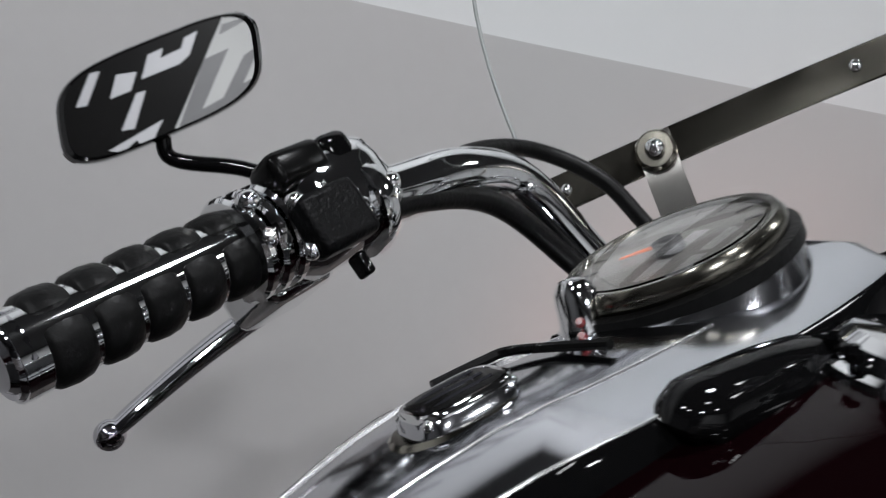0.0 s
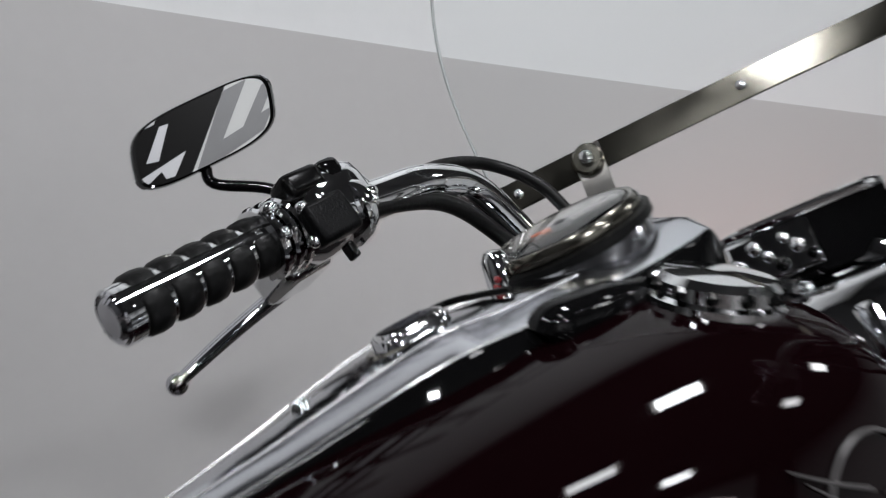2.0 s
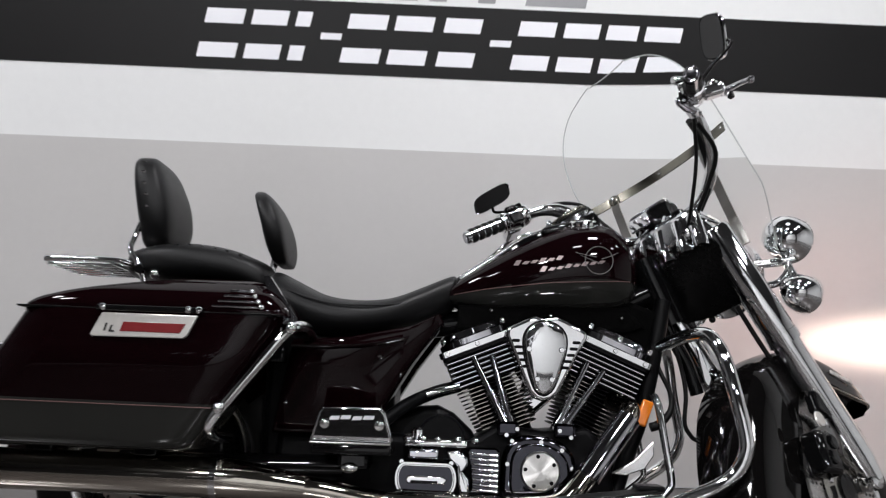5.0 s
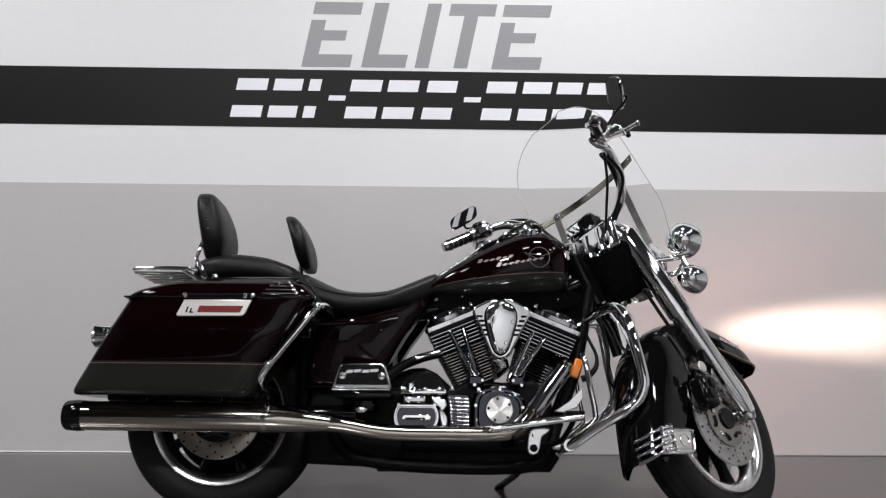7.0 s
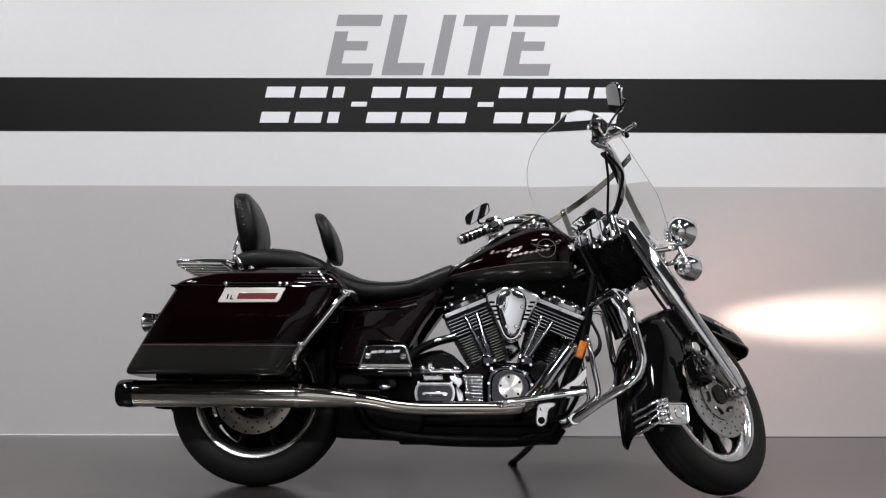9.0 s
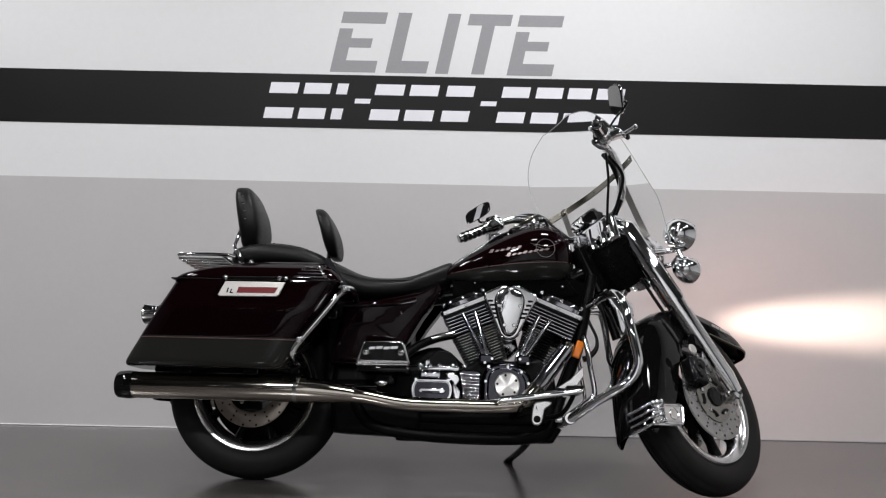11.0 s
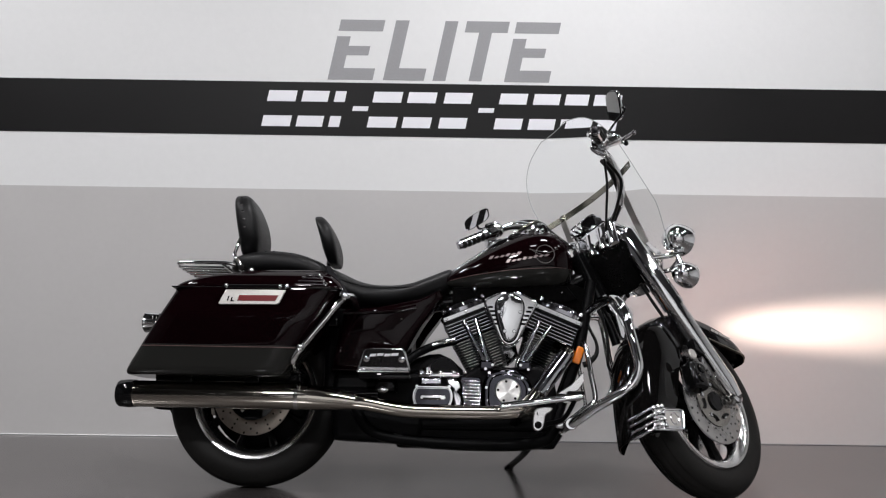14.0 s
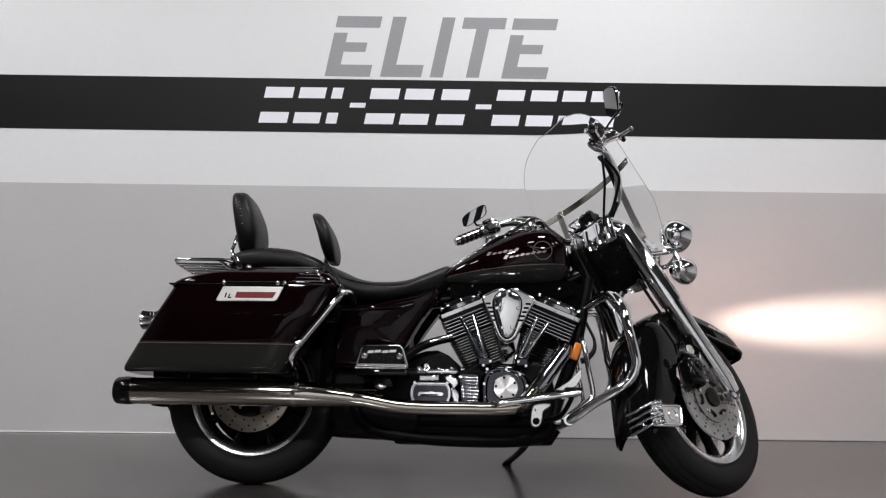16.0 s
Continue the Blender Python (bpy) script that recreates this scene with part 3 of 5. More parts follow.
front("nacelle_rear_cover", loft([[V(p) + V((d, 0, d * 0.55)) for p in top_edge + [(1.24, -0.122, 0.850), (1.365, -0.122, 0.755)] + low_edge[::-1] + [(1.25, 0.10, 0.79)]] for d in (0.0, 0.02, 0.06)]), PLASTIC, bike, "black nacelle rear cover")
for p in ((1.214, 0.004, 0.844), (1.307, 0.008, 0.789)):
    front("cover_rivet", ball(p, 0.006, sides=10), SATIN, bike)
front("cover_knob", ball((1.383, 0.03, 0.745), 0.009, sides=10), PLASTIC, bike)
for s in (-1, 1):
    lamp = front("passing_lamp", lathe([(0.005, -0.060), (0.026, -0.057), (0.047, -0.042), (0.058, -0.016), (0.0615, 0.011), (0.063, 0.021), (0.060, 0.029), (0.054, 0.031)], (1, 0, -0.05), (1.497, s * 0.172, 0.915), 32), CHROME, bike, "chrome passing lamp")
    front("passing_lens", lathe([(0.053, 0.030), (0.032, 0.038), (0.004, 0.041)], (1, 0, -0.05), (1.497, s * 0.172, 0.915), 24), GLASS, lamp)
    front("lamp_stalk", tube([(1.42, s * 0.1, 0.85), (1.46, s * 0.14, 0.848), (1.50, s * 0.17, 0.855)], 0.011), CHROME, lamp)
    front("lamp_bar", tube([(1.44, s * 0.06, 0.82), (1.47, s * 0.12, 0.80), (1.48, s * 0.165, 0.825)], 0.010), CHROME, lamp)
    ind = front("turn_signal", lathe([(0.003, -0.053), (0.023, -0.049), (0.040, -0.031), (0.048, 0.0), (0.050, 0.022), (0.045, 0.03)], (1, 0, 0), (1.485, s * 0.166, 0.755), 28), CHROME, bike, "chrome bullet turn signal")
    front("signal_lens", lathe([(0.044, 0.029), (0.024, 0.038), (0.003, 0.041)], (1, 0, 0), (1.485, s * 0.166, 0.755), 20), AMBER, ind)
    front("signal_stem", tube([(1.482, s * 0.166, 0.79), (1.48, s * 0.16, 0.84)], [0.014, 0.01], curve=False), CHROME, ind)

# handlebar and controls
PAD_TURN = 1.25
for s in (1, -1):
    def hb(name, bm, mat, parent=None, label="", s=s):
        return front(name, bm if s == 1 else mirrored(bm), mat, parent, label)
    hb("handlebar", tube([(0.99, 0.30, 1.073), (1.04, 0.268, 1.091), (1.083, 0.243, 1.106), (1.134, 0.226, 1.106), (1.186, 0.205, 1.054), (1.216, 0.166, 1.002), (1.242, 0.095, 0.972), (1.25, 0, 0.962)], 0.0150, 18, 8), CHROME, bike, "chrome handlebar half")
    g0, g1 = V((0.885, 0.372, 1.018)), V((0.974, 0.321, 1.0645))
    ax = (g1 - g0).normalized()
    grip = hb("grip", tube([g0, g1], 0.0180, 20, curve=False), CHROME, bike, "chrome grip with black rubber pads")
    up = ax.cross(V((0, 0, 1))).normalized()
    vv = up.cross(ax).normalized()
    for ring in range(5):
        for k in range(3):
            a = 2 * math.pi * k / 3 + PAD_TURN
            c0 = g0 + ax * (0.010 + 0.0204 * ring + (0.004 if k == 1 else 0.0))
            d = math.cos(a) * up + math.sin(a) * vv
            e = ax.cross(d)
            rows = []
            for u0, rr, spread in ((0.0, 0.0172, 0.66), (0.0008, 0.0192, 0.78), (0.003, 0.0206, 0.84), (0.0092, 0.0212, 0.86), (0.0154, 0.0206, 0.84), (0.0178, 0.0192, 0.78), (0.0186, 0.0172, 0.66)):
                rows.append([c0 + ax * u0 + (rr - 0.0016 * (b / spread) ** 4) * (math.cos(b) * d + math.sin(b) * e) for b in np.linspace(-spread, spread, 9).tolist()] +
                            [c0 + ax * u0 + 0.0165 * (math.cos(b) * d + math.sin(b) * e) for b in (spread, -spread)])
            hb("grip_pad", loft(rows), RUBBER, grip)
    hb("grip_end", lathe([(0.002, -0.004), (0.011, -0.0035), (0.0135, -0.001), (0.0155, -0.002), (0.0176, 0.001), (0.018, 0.005), (0.0172, 0.009), (0.0165, 0.011)], ax, g0, 28), DARK_CHROME, grip, "dark chrome end cap")
    for h in (-0.002, 0.0075, 0.017):
        hb("grip_collar", lathe([(0.018, h), (0.0240, h + 0.001), (0.0256, h + 0.003), (0.0256, h + 0.006), (0.0240, h + 0.008), (0.018, h + 0.009)], ax, g1 - ax * 0.004, 24), CHROME, grip, "chrome ring")
    sw0 = g1 + ax * 0.02
    house = hb("switch_housing", tube([sw0, sw0 + ax * 0.010, sw0 + ax * 0.056, sw0 + ax * 0.066], [0.022, 0.0285, 0.0285, 0.022], 20, curve=False), CHROME, bike, "chrome switch housing")
    turn = ax.to_track_quat("X", "Z").to_matrix().to_4x4()
    def pod(name, c, hx, hy, hz, bevel, mat, label=""):
        return hb(name, moved(box(-hx, hx, -hy, hy, -hz, hz, bevel, 3), Matrix.Translation(V(c)) @ turn), mat, house, label)
    pod("switch_shell", sw0 + ax * 0.033 + V((-0.004, -0.006, 0.002)), 0.033, 0.024, 0.027, 0.019, CHROME, "chrome switch shell")
    pod("switch_panel", (0.990, 0.280, 1.068), 0.0180, 0.0072, 0.0150, 0.0040, WRINKLE, "black switch panel")
    pod("switch_button", (0.983, 0.293, 1.096), 0.0165, 0.012, 0.009, 0.0055, PLASTIC)
    pod("switch_button", (1.006, 0.283, 1.104), 0.010, 0.013, 0.012, 0.006, BLACK_PAINT)
    pod("switch_rocker", (1.021, 0.273, 1.100), 0.007, 0.010, 0.009, 0.005, PLASTIC)
    # small chrome ball added as a glint of the lamps on the shell
    hb("shell_glint", ball((0.957, 0.302, 1.076), 0.006, (1, 1, 0.9), 18), CHROME, house)
    hb("clamp_ring", lathe([(0.019, -0.006), (0.026, -0.005), (0.0265, 0.0), (0.025, 0.005), (0.019, 0.006)], ax, (1.024, 0.283, 1.085), 24), CHROME, house)
    pod("switch_tab", (1.006, 0.279, 1.048), 0.003, 0.005, 0.006, 0.002, BLACK_PAINT)
    # chrome balls stand in for the lamps' bright dots on the housing
    for c, r in (((1.024, 0.262, 1.090), 0.0055), ((1.022, 0.261, 1.082), 0.0045), ((0.988, 0.281, 1.085), 0.0035), ((0.972, 0.288, 1.075), 0.0045), ((0.965, 0.30, 1.060), 0.005), ((0.978, 0.288, 1.052), 0.0045)):
        hb("housing_glint", ball(c, r, sides=10), CHROME, house)
    hb("lever_bracket", moved(box(-0.022, 0.022, -0.02, 0.03, -0.014, 0.014, 0.008, 3), Matrix.Translation(sw0 + ax * 0.02 + V((0.018, 0.03, -0.016))) @ ax.to_track_quat("X", "Z").to_matrix().to_4x4()), CHROME, house)
    hb("lever", joined(tube([(1.046, 0.345, 1.066), (1.041, 0.370, 1.057), (1.030, 0.395, 1.044), (1.014, 0.420, 1.026), (1.006, 0.434, 1.016)], [0.012, 0.0108, 0.0098, 0.0085, 0.0075], 14, flat=0.6), ball((1.005, 0.436, 1.014), 0.0082)), DARK_CHROME, house, "dark chrome hand lever")
    if s == -1:   # brake master cylinder and throttle housing
        front("throttle_housing", tube([(0.962, -0.284, 1.106), (0.968, -0.286, 1.107), (1.006, -0.300, 1.109), (1.030, -0.312, 1.104), (1.036, -0.316, 1.100)], [0.006, 0.0105, 0.0125, 0.0115, 0.006], 16, 4), CHROME, house, "chrome throttle housing")
        front("throttle_lower", tube([(0.982, -0.270, 1.072), (0.988, -0.272, 1.064), (1.008, -0.277, 1.050), (1.026, -0.282, 1.046)], [0.006, 0.011, 0.0115, 0.007], 14, 4), DARK_CHROME, house)
        master = front("master_cylinder", tube([(1.030, -0.318, 1.086), (1.036, -0.322, 1.086), (1.066, -0.340, 1.082), (1.074, -0.345, 1.080)], [0.008, 0.0125, 0.0125, 0.007], 16, 4), CHROME, house, "chrome brake master cylinder")
        front("reservoir_lid", loft([[(1.050 + 0.021 * k * math.copysign(abs(math.cos(a)) ** 0.5, math.cos(a)), -0.331 + 0.013 * k * math.copysign(abs(math.sin(a)) ** 0.5, math.sin(a)), z) for a in np.linspace(0, 2 * math.pi, 24, endpoint=False)] for z, k in ((1.090, 0.95), (1.0985, 1.0), (1.1005, 0.97), (1.1005, 0.3))]), CHROME, house)
        front("brake_switch", box(1.066, 1.080, -0.358, -0.344, 1.058, 1.078, 0.003, 2), BLACK_PAINT, house)
        for p, r in (((1.045, -0.345, 1.070), 0.006), ((1.058, -0.350, 1.062), 0.005), ((1.030, -0.290, 1.036), 0.0055)):
            front("housing_bolt", ball(p, r, sides=10), CHROME, house)
    # mirror
    mc, face, long_way = MIRRORS[s]
    face = V(face).normalized()
    wide = (V(long_way) - face * face.dot(V(long_way))).normalized()
    tall = wide.cross(-face)
    if s == 1:   # a slanted, rounded glass
        along_way, up_way = V((0.0458, -0.0107, 0.0262)), V((-0.0052, -0.0023, 0.0242))
    else:
        along_way, up_way = wide * 0.052 + tall * 0.006, tall * 0.031
    hh = up_way.length
    outline = []
    for a in np.linspace(0, 2 * math.pi, 44, endpoint=False):
        p = along_way * math.copysign(abs(math.cos(a)) ** 0.55, math.cos(a)) + up_way * math.copysign(abs(math.sin(a)) ** 0.55, math.sin(a))
        outline.append((p.dot(wide), p.dot(tall)))
    def shell(rows, outline=outline):
        return loft([[(x * k, d, z * k) for x, z in outline] for k, d in rows])
    m4 = Matrix.Translation(V(mc)) @ Matrix((wide, -face, tall)).transposed().to_4x4()
    mir = part("mirror", moved(shell([(1.0, 0.0), (1.045, 0.003), (1.03, 0.010), (0.8, 0.018), (0.4, 0.024), (0.08, 0.026)]), m4), CHROME, bike, "chrome handlebar mirror")
    part("mirror_bezel", moved(loft([[(x * k, d, z * k) for x, z in outline] for k, d in ((0.94, -0.0025), (1.0, -0.003), (1.03, 0.001), (1.0, 0.003))]), m4), BLACK_PAINT, mir)
    part("mirror_glass", moved(shell([(0.95, -0.0035), (0.955, -0.002)]), m4), MIRROR, mir, "mirror glass")
    low = STEERING.inverted() @ (m4 @ V((-0.010 if s == 1 else -0.010, 0.010, -hh + 0.004 if s == 1 else -hh - 0.003)))
    base = sw0 + ax * 0.03 + V((0.012, 0.012, 0.022))
    if s == -1:
        base = V((base.x, -base.y, base.z))
    mid = low + V((0.006, 0, -0.014))
    part("mirror_stem", moved(tube([low, mid, (mid * 0.45 + base * 0.55) + V((0, 0, 0.004)), base], 0.0042, 12, 6), STEERING), BLACK_PAINT, mir, "dark mirror stem")
riser = front("riser_clamp", joined(box(1.225, 1.275, -0.06, -0.02, 0.925, 0.985, 0.008, 3), box(1.225, 1.275, 0.02, 0.06, 0.925, 0.985, 0.008, 3)), BLACK_PAINT, bike, "black handlebar risers")
cover = front("riser_cover", loft([[(cx + hx * math.copysign(abs(math.cos(a)) ** 0.35, math.cos(a)), 0.018 + hy * math.copysign(abs(math.sin(a)) ** 0.3, math.sin(a)), z) for a in np.linspace(0, 2 * math.pi, 44, endpoint=False)] for z, cx, hx, hy in
      ((1.004, 1.222, 0.030, 0.060), (1.006, 1.222, 0.032, 0.062), (1.010, 1.221, 0.032, 0.062), (1.012, 1.221, 0.029, 0.059))]), CHROME, bike, "chrome riser cover")
front("cover_body", loft([[(1.222 + k * x, y, z) for x, y in ((-0.024, -0.042), (0.02, -0.042), (0.026, 0.01), (0.02, 0.074), (-0.02, 0.074), (-0.026, 0.01))] for z, k in ((0.962, 0.7), (0.985, 1.0), (1.0035, 1.1))]), BLACK_PAINT, cover, "black riser body")
plate = front("riser_plate", box(1.189, 1.197, 0.014, 0.076, 0.966, 1.003, 0.003, 2), CHROME, cover, "chrome switch plate on the riser")
# bright and black balls imitate the sparkle on the riser's chrome
for k in range(8):
    front("plate_sparkle", ball((1.1875, 0.020 + 0.0072 * k, 0.975 + 0.009 * (k % 3)), 0.0042 + 0.0014 * (k % 2), (0.8, 1, 1), 10), CHROME if k % 3 else BLACK_PAINT, plate)
for y in (-0.022, 0.048):
    front("bar_clamp", loft([[(1.232 + k * x, y + k * yy, z) for x, yy in ((-0.026, -0.018), (0.026, -0.018), (0.03, 0), (0.026, 0.018), (-0.026, 0.018), (-0.03, 0))] for z, k in ((0.925, 0.8), (0.935, 1.0), (0.975, 1.0), (0.985, 0.9))]), CHROME, bike, "chrome handlebar clamp")
    for x in (1.205, 1.212):
        front("clamp_bolt", ball((x, y + (x - 1.208) * 4, 0.955 + (x - 1.205) * 3), 0.009, sides=12), CHROME, bike)
front("nacelle_top", loft([[(x, y, z) for x, y in ((1.188, -0.1), (1.2, -0.118), (1.29, -0.118), (1.31, -0.04), (1.29, 0.03), (1.2, 0.035), (1.186, 0.01))] for z in (0.926, 0.934)]), CHROME, bike, "chrome nacelle top")
for pts in (((1.06, -0.255, 1.06), (1.10, -0.21, 0.99), (1.13, -0.16, 0.93), (1.19, -0.09, 0.90)), ((1.08, -0.25, 1.06), (1.16, -0.23, 1.02), (1.19, -0.17, 0.97), (1.21, -0.1, 0.92)),
            ((1.07, -0.235, 1.07), (1.15, -0.205, 1.07), (1.215, -0.165, 1.0), (1.225, -0.1, 0.93)), ((0.995, 0.285, 1.068), (1.05, 0.256, 1.086), (1.10, 0.233, 1.087), (1.155, 0.212, 1.052), (1.182, 0.183, 1.0), (1.20, 0.12, 0.93)),
            ((1.06, 0.262, 1.105), (1.107, 0.236, 1.127), (1.155, 0.214, 1.133), (1.176, 0.185, 1.106), (1.19, 0.165, 1.06), (1.22, 0.12, 0.98))):
    front("control_cable", tube(pts, {0.995: 0.0068, 1.06: 0.0046, 1.08: 0.0058, 1.07: 0.0076}[pts[0][0]] if pts[0][1] < 0.26 or pts[0][0] == 0.995 else 0.0052, 12, 8), RUBBER, bike, "black control cable")

# windshield
def screen_x(y, z):
    return 1.377 - 1.3 * y * y - 0.55 * (z - 1.02) - 0.15 * max(0.0, z - 1.1) ** 2


rows = []
for i in range(19):
    z = 0.86 + 0.568 * i / 18
    h = 0.24 * math.sqrt(max(0.03, 1 - max(0.0, (z - 1.16) / 0.278) ** 2.4)) * min(1.0, 0.72 + 2.4 * (z - 0.86))
    rows.append([(screen_x(y, z), y, z) for y in np.linspace(-h, h, 21)])
bm = bmesh.new()
for dx in (0.0, 0.004):
    vs = [[bm.verts.new((x + dx, y, z)) for x, y, z in r] for r in rows]
    skin(bm, vs, closed=False, caps=False)
screen = front("windshield", bm, ACRYLIC, bike, "clear acrylic windshield")
screen.visible_shadow = False
edge = [rows[i][0] for i in range(19)] + rows[-1][1:] + [rows[i][-1] for i in range(17, -1, -1)]
front("windshield_edge", tube(edge, 0.0015, 6, 2), EDGE_GLASS, screen)
def strip_at(y, gap=0.004):
    z = 1.161 - 0.50 * y * y
    return screen_x(y, z) - gap, z


bm = loft([[(x - dx, y, z + dz) for dx, dz in ((0, -0.014), (0.003, -0.0135), (0.003, 0.0135), (0, 0.014))] for y in np.linspace(-0.232, 0.236, 15) for x, z in (strip_at(y),)])
strip = front("windshield_strip", bm, DULL_CHROME, bike, "dull metal windshield strip")
for y in (-0.22, 0.013, 0.222):
    x, z = strip_at(y, 0.008)
    front("strip_rivet", ball((x, y, z), 0.0048, (0.6, 1, 1), 10), CHROME, strip)
for s in (-1, 1):
    y = 0.148 * s + 0.008
    w = 0.013
    x, z = strip_at(y, 0.009)
    br = front("windshield_bracket", loft([[(x + dx + ox, y + oy, z + dz) for ox, oy in ((-0.003, -w), (0.001, -w), (0.001, w), (-0.003, w))] for dz, dx in ((0.012, 0.002), (0.006, 0.0), (-0.03, 0.0), (-0.10, 0.016), (-0.19, 0.04), (-0.25, 0.06), (-0.285, 0.072))]), NICKEL, bike, "dull metal windshield bracket")
    front("bracket_cap", loft([[(x - 0.003 - d, y + k * 0.0145 * math.cos(a), z - 0.003 + k * 0.0155 * math.sin(a)) for a in np.linspace(0, 2 * math.pi, 20, endpoint=False)] for d, k in ((0, 1), (0.004, 1), (0.006, 0.85))]), DULL_CHROME, br)
    front("bracket_bolt", ball((x - 0.011, y, z - 0.003), 0.007, sides=12), CHROME, br)

# fuel tank
TANK = [(0.664, 0.738, 0.760, 0.035), (0.685, 0.718, 0.775, 0.085), (0.77, 0.706, 0.832, 0.122), (0.868, 0.706, 0.888, 0.147), (0.969, 0.710, 0.930, 0.160), (1.045, 0.714, 0.936, 0.157), (1.09, 0.72, 0.915, 0.143), (1.118, 0.735, 0.88, 0.118), (1.135, 0.765, 0.835, 0.065)]
TROWS = along(TANK, 60)


def tank_y(x, z, gap=0.0015):
    """How far the tank's flank stands out at x, z."""
    b, t, h = (float(np.interp(x, [r[0] for r in TROWS], [r[k] for r in TROWS])) for k in (1, 2, 3))
    f = min(0.98, abs(z - (b + t) / 2) / ((t - b) / 2))
    return h * (1 - f ** 2.6) ** (1 / 2.6) + gap


def stripe_z(x):
    return float(np.interp(x, (0.66, 0.68, 0.766, 0.91, 1.086, 1.14), (0.737, 0.741, 0.755, 0.772, 0.783, 0.786)))


tank = plain("fuel_tank", body(TANK, 60, 2.6, 48), CHERRY, bike, "two-tone cherry and charcoal fuel tank")
two_tone(tank, GREY_PAINT, lambda c: c.z < stripe_z(c.x))
for s in (-1, 1):
    plain("pinstripe", tube([(x, s * tank_y(x, stripe_z(x), 0.0006), stripe_z(x)) for x in np.linspace(0.69, 1.12, 24)], 0.0008, 6, 2), STRIPE_PINK, tank)

    def decal(name, x0, x1, lo, hi, n=10, s=s):
        bm = bmesh.new()
        rings = []
        for x in np.linspace(x0, x1, n):
            a, b = lo(x), hi(x)
            rings.append([bm.verts.new((x + sh, s * tank_y(x, z, g), z)) for z, g, sh in ((a, 0.0016, -0.004), (b, 0.0016, 0.004), (b, 0.0002, 0.004), (a, 0.0002, -0.004))])
        skin(bm, rings)
        plain(name, bm, BADGE, tank, "dull silver tank badge shape")
    for x0, z0, count, wide, tall in ((0.832, 0.812, 6, 0.0195, 0.0078), (0.893, 0.7975, 8, 0.0192, 0.0075)):
        for k in range(count):
            z = z0 + (0.0028 if count == 6 else 0.0033) * k
            h = 0.0135 if k == 0 else tall * (1.35 if k in (3, 5) else 1.0)
            decal("badge_bar", x0 + wide * k, x0 + wide * k + wide * 0.62, lambda x, z=z: z, lambda x, z=z, h=h: z + h, 4)
    ring = [(1.028 + 0.033 * math.cos(a), s * tank_y(1.028 + 0.033 * math.cos(a), 0.829 + 0.033 * math.sin(a), 0.001), 0.829 + 0.033 * math.sin(a)) for a in np.linspace(0, 2 * math.pi, 32)]
    plain("badge_ring", tube(ring, 0.0012, 6, 1), BADGE_DIM, tank)
    for tip, root in (((0.972, 0.846), (1.022, 0.836)), ((1.075, 0.850), (1.034, 0.832)), ((0.982, 0.84), (1.03, 0.822))):
        plain("badge_wing", tube([(x, s * tank_y(x, z, 0.001), z) for x, z in (tip, ((tip[0] + root[0]) / 2, (tip[1] + root[1]) / 2 - 0.001), root)], [0.0005, 0.0010, 0.0013], 6, 3), BADGE_DIM, tank)

# dash console on the tank
CONSOLE = along([(0.683, 0.78, 0.014), (0.70, 0.800, 0.021), (0.777, 0.851, 0.040), (0.85, 0.900, 0.064), (0.90, 0.921, 0.067), (0.94, 0.937, 0.061), (0.983, 0.9555, 0.057), (1.012, 0.970, 0.055), (1.030, 0.977, 0.051), (1.046, 0.955, 0.046), (1.05, 0.92, 0.04)], 30)
CONSOLE_EDGE = ((-1, -0.075), (-1, -0.015), (-0.965, -0.011), (-0.56, -0.0015), (0, 0.001), (0.56, -0.0015), (0.965, -0.011), (1, -0.015), (1, -0.075))
console = plain("dash_console", loft([[(x, y * w, z + dz) for y, dz in CONSOLE_EDGE] for x, z, w in CONSOLE]), SMOOTH_CHROME, bike, "chrome dash console on the tank")
# sideways faces get black, the dark room's reflection put into their colour
for f in console.data.polygons:
    f.material_index = int(abs(f.normal.y) > 0.6)
console.data.materials.append(BLACK_PAINT)
for y, dz, r in ((-0.965, -0.011, 0.0008), (-0.56, -0.0015, 0.0005), (0.56, -0.0015, 0.0005), (0.965, -0.011, 0.0009)):
    plain("console_ridge", tube([(x, y * w, z + dz) for x, z, w in CONSOLE if 0.70 < x < 0.955], r, 8, 1), SATIN, console)
dial_c, dial_n = V((0.975, 0.020, 0.966)), V((-0.53, 0, 0.848)).normalized()


def dial(rows):
    return [(0.77 * r, h) for r, h in rows]


cup = plain("speedometer", lathe(dial([(0.062, -0.003), (0.0655, 0.000), (0.066, 0.002), (0.066, 0.005), (0.0630, 0.0085), (0.0590, 0.0080), (0.0565, 0.004), (0.05, 0.003)]), dial_n, dial_c, 48), DULL_CHROME, console, "round speedometer in a chrome bezel")
pod_rings = []
for k, r, sink in ((0.0, 0.0515, 0.004), (0.25, 0.0525, 0.012), (0.6, 0.0545, 0.03), (1.0, 0.056, 0.062)):
    n = dial_n.lerp(V((0, 0, 1)), k).normalized()
    u = n.cross(V((0, 1, 0))).normalized()
    c = dial_c - dial_n * 0.004 - V((-0.008 * k, 0.014 * k, sink - 0.004))
    pod_rings.append([c + r * (math.cos(a) * u + math.sin(a) * V((0, 1, 0))) for a in np.linspace(0, 2 * math.pi, 48, endpoint=False).tolist()])
plain("speedometer_pod", loft(pod_rings), SMOOTH_CHROME, console, "chrome pod under the speedometer")
plain("bezel_gasket", lathe(dial([(0.0655, -0.008), (0.071, -0.007), (0.071, -0.001), (0.0655, 0.000)]), dial_n, dial_c, 48, True), RUBBER, cup)
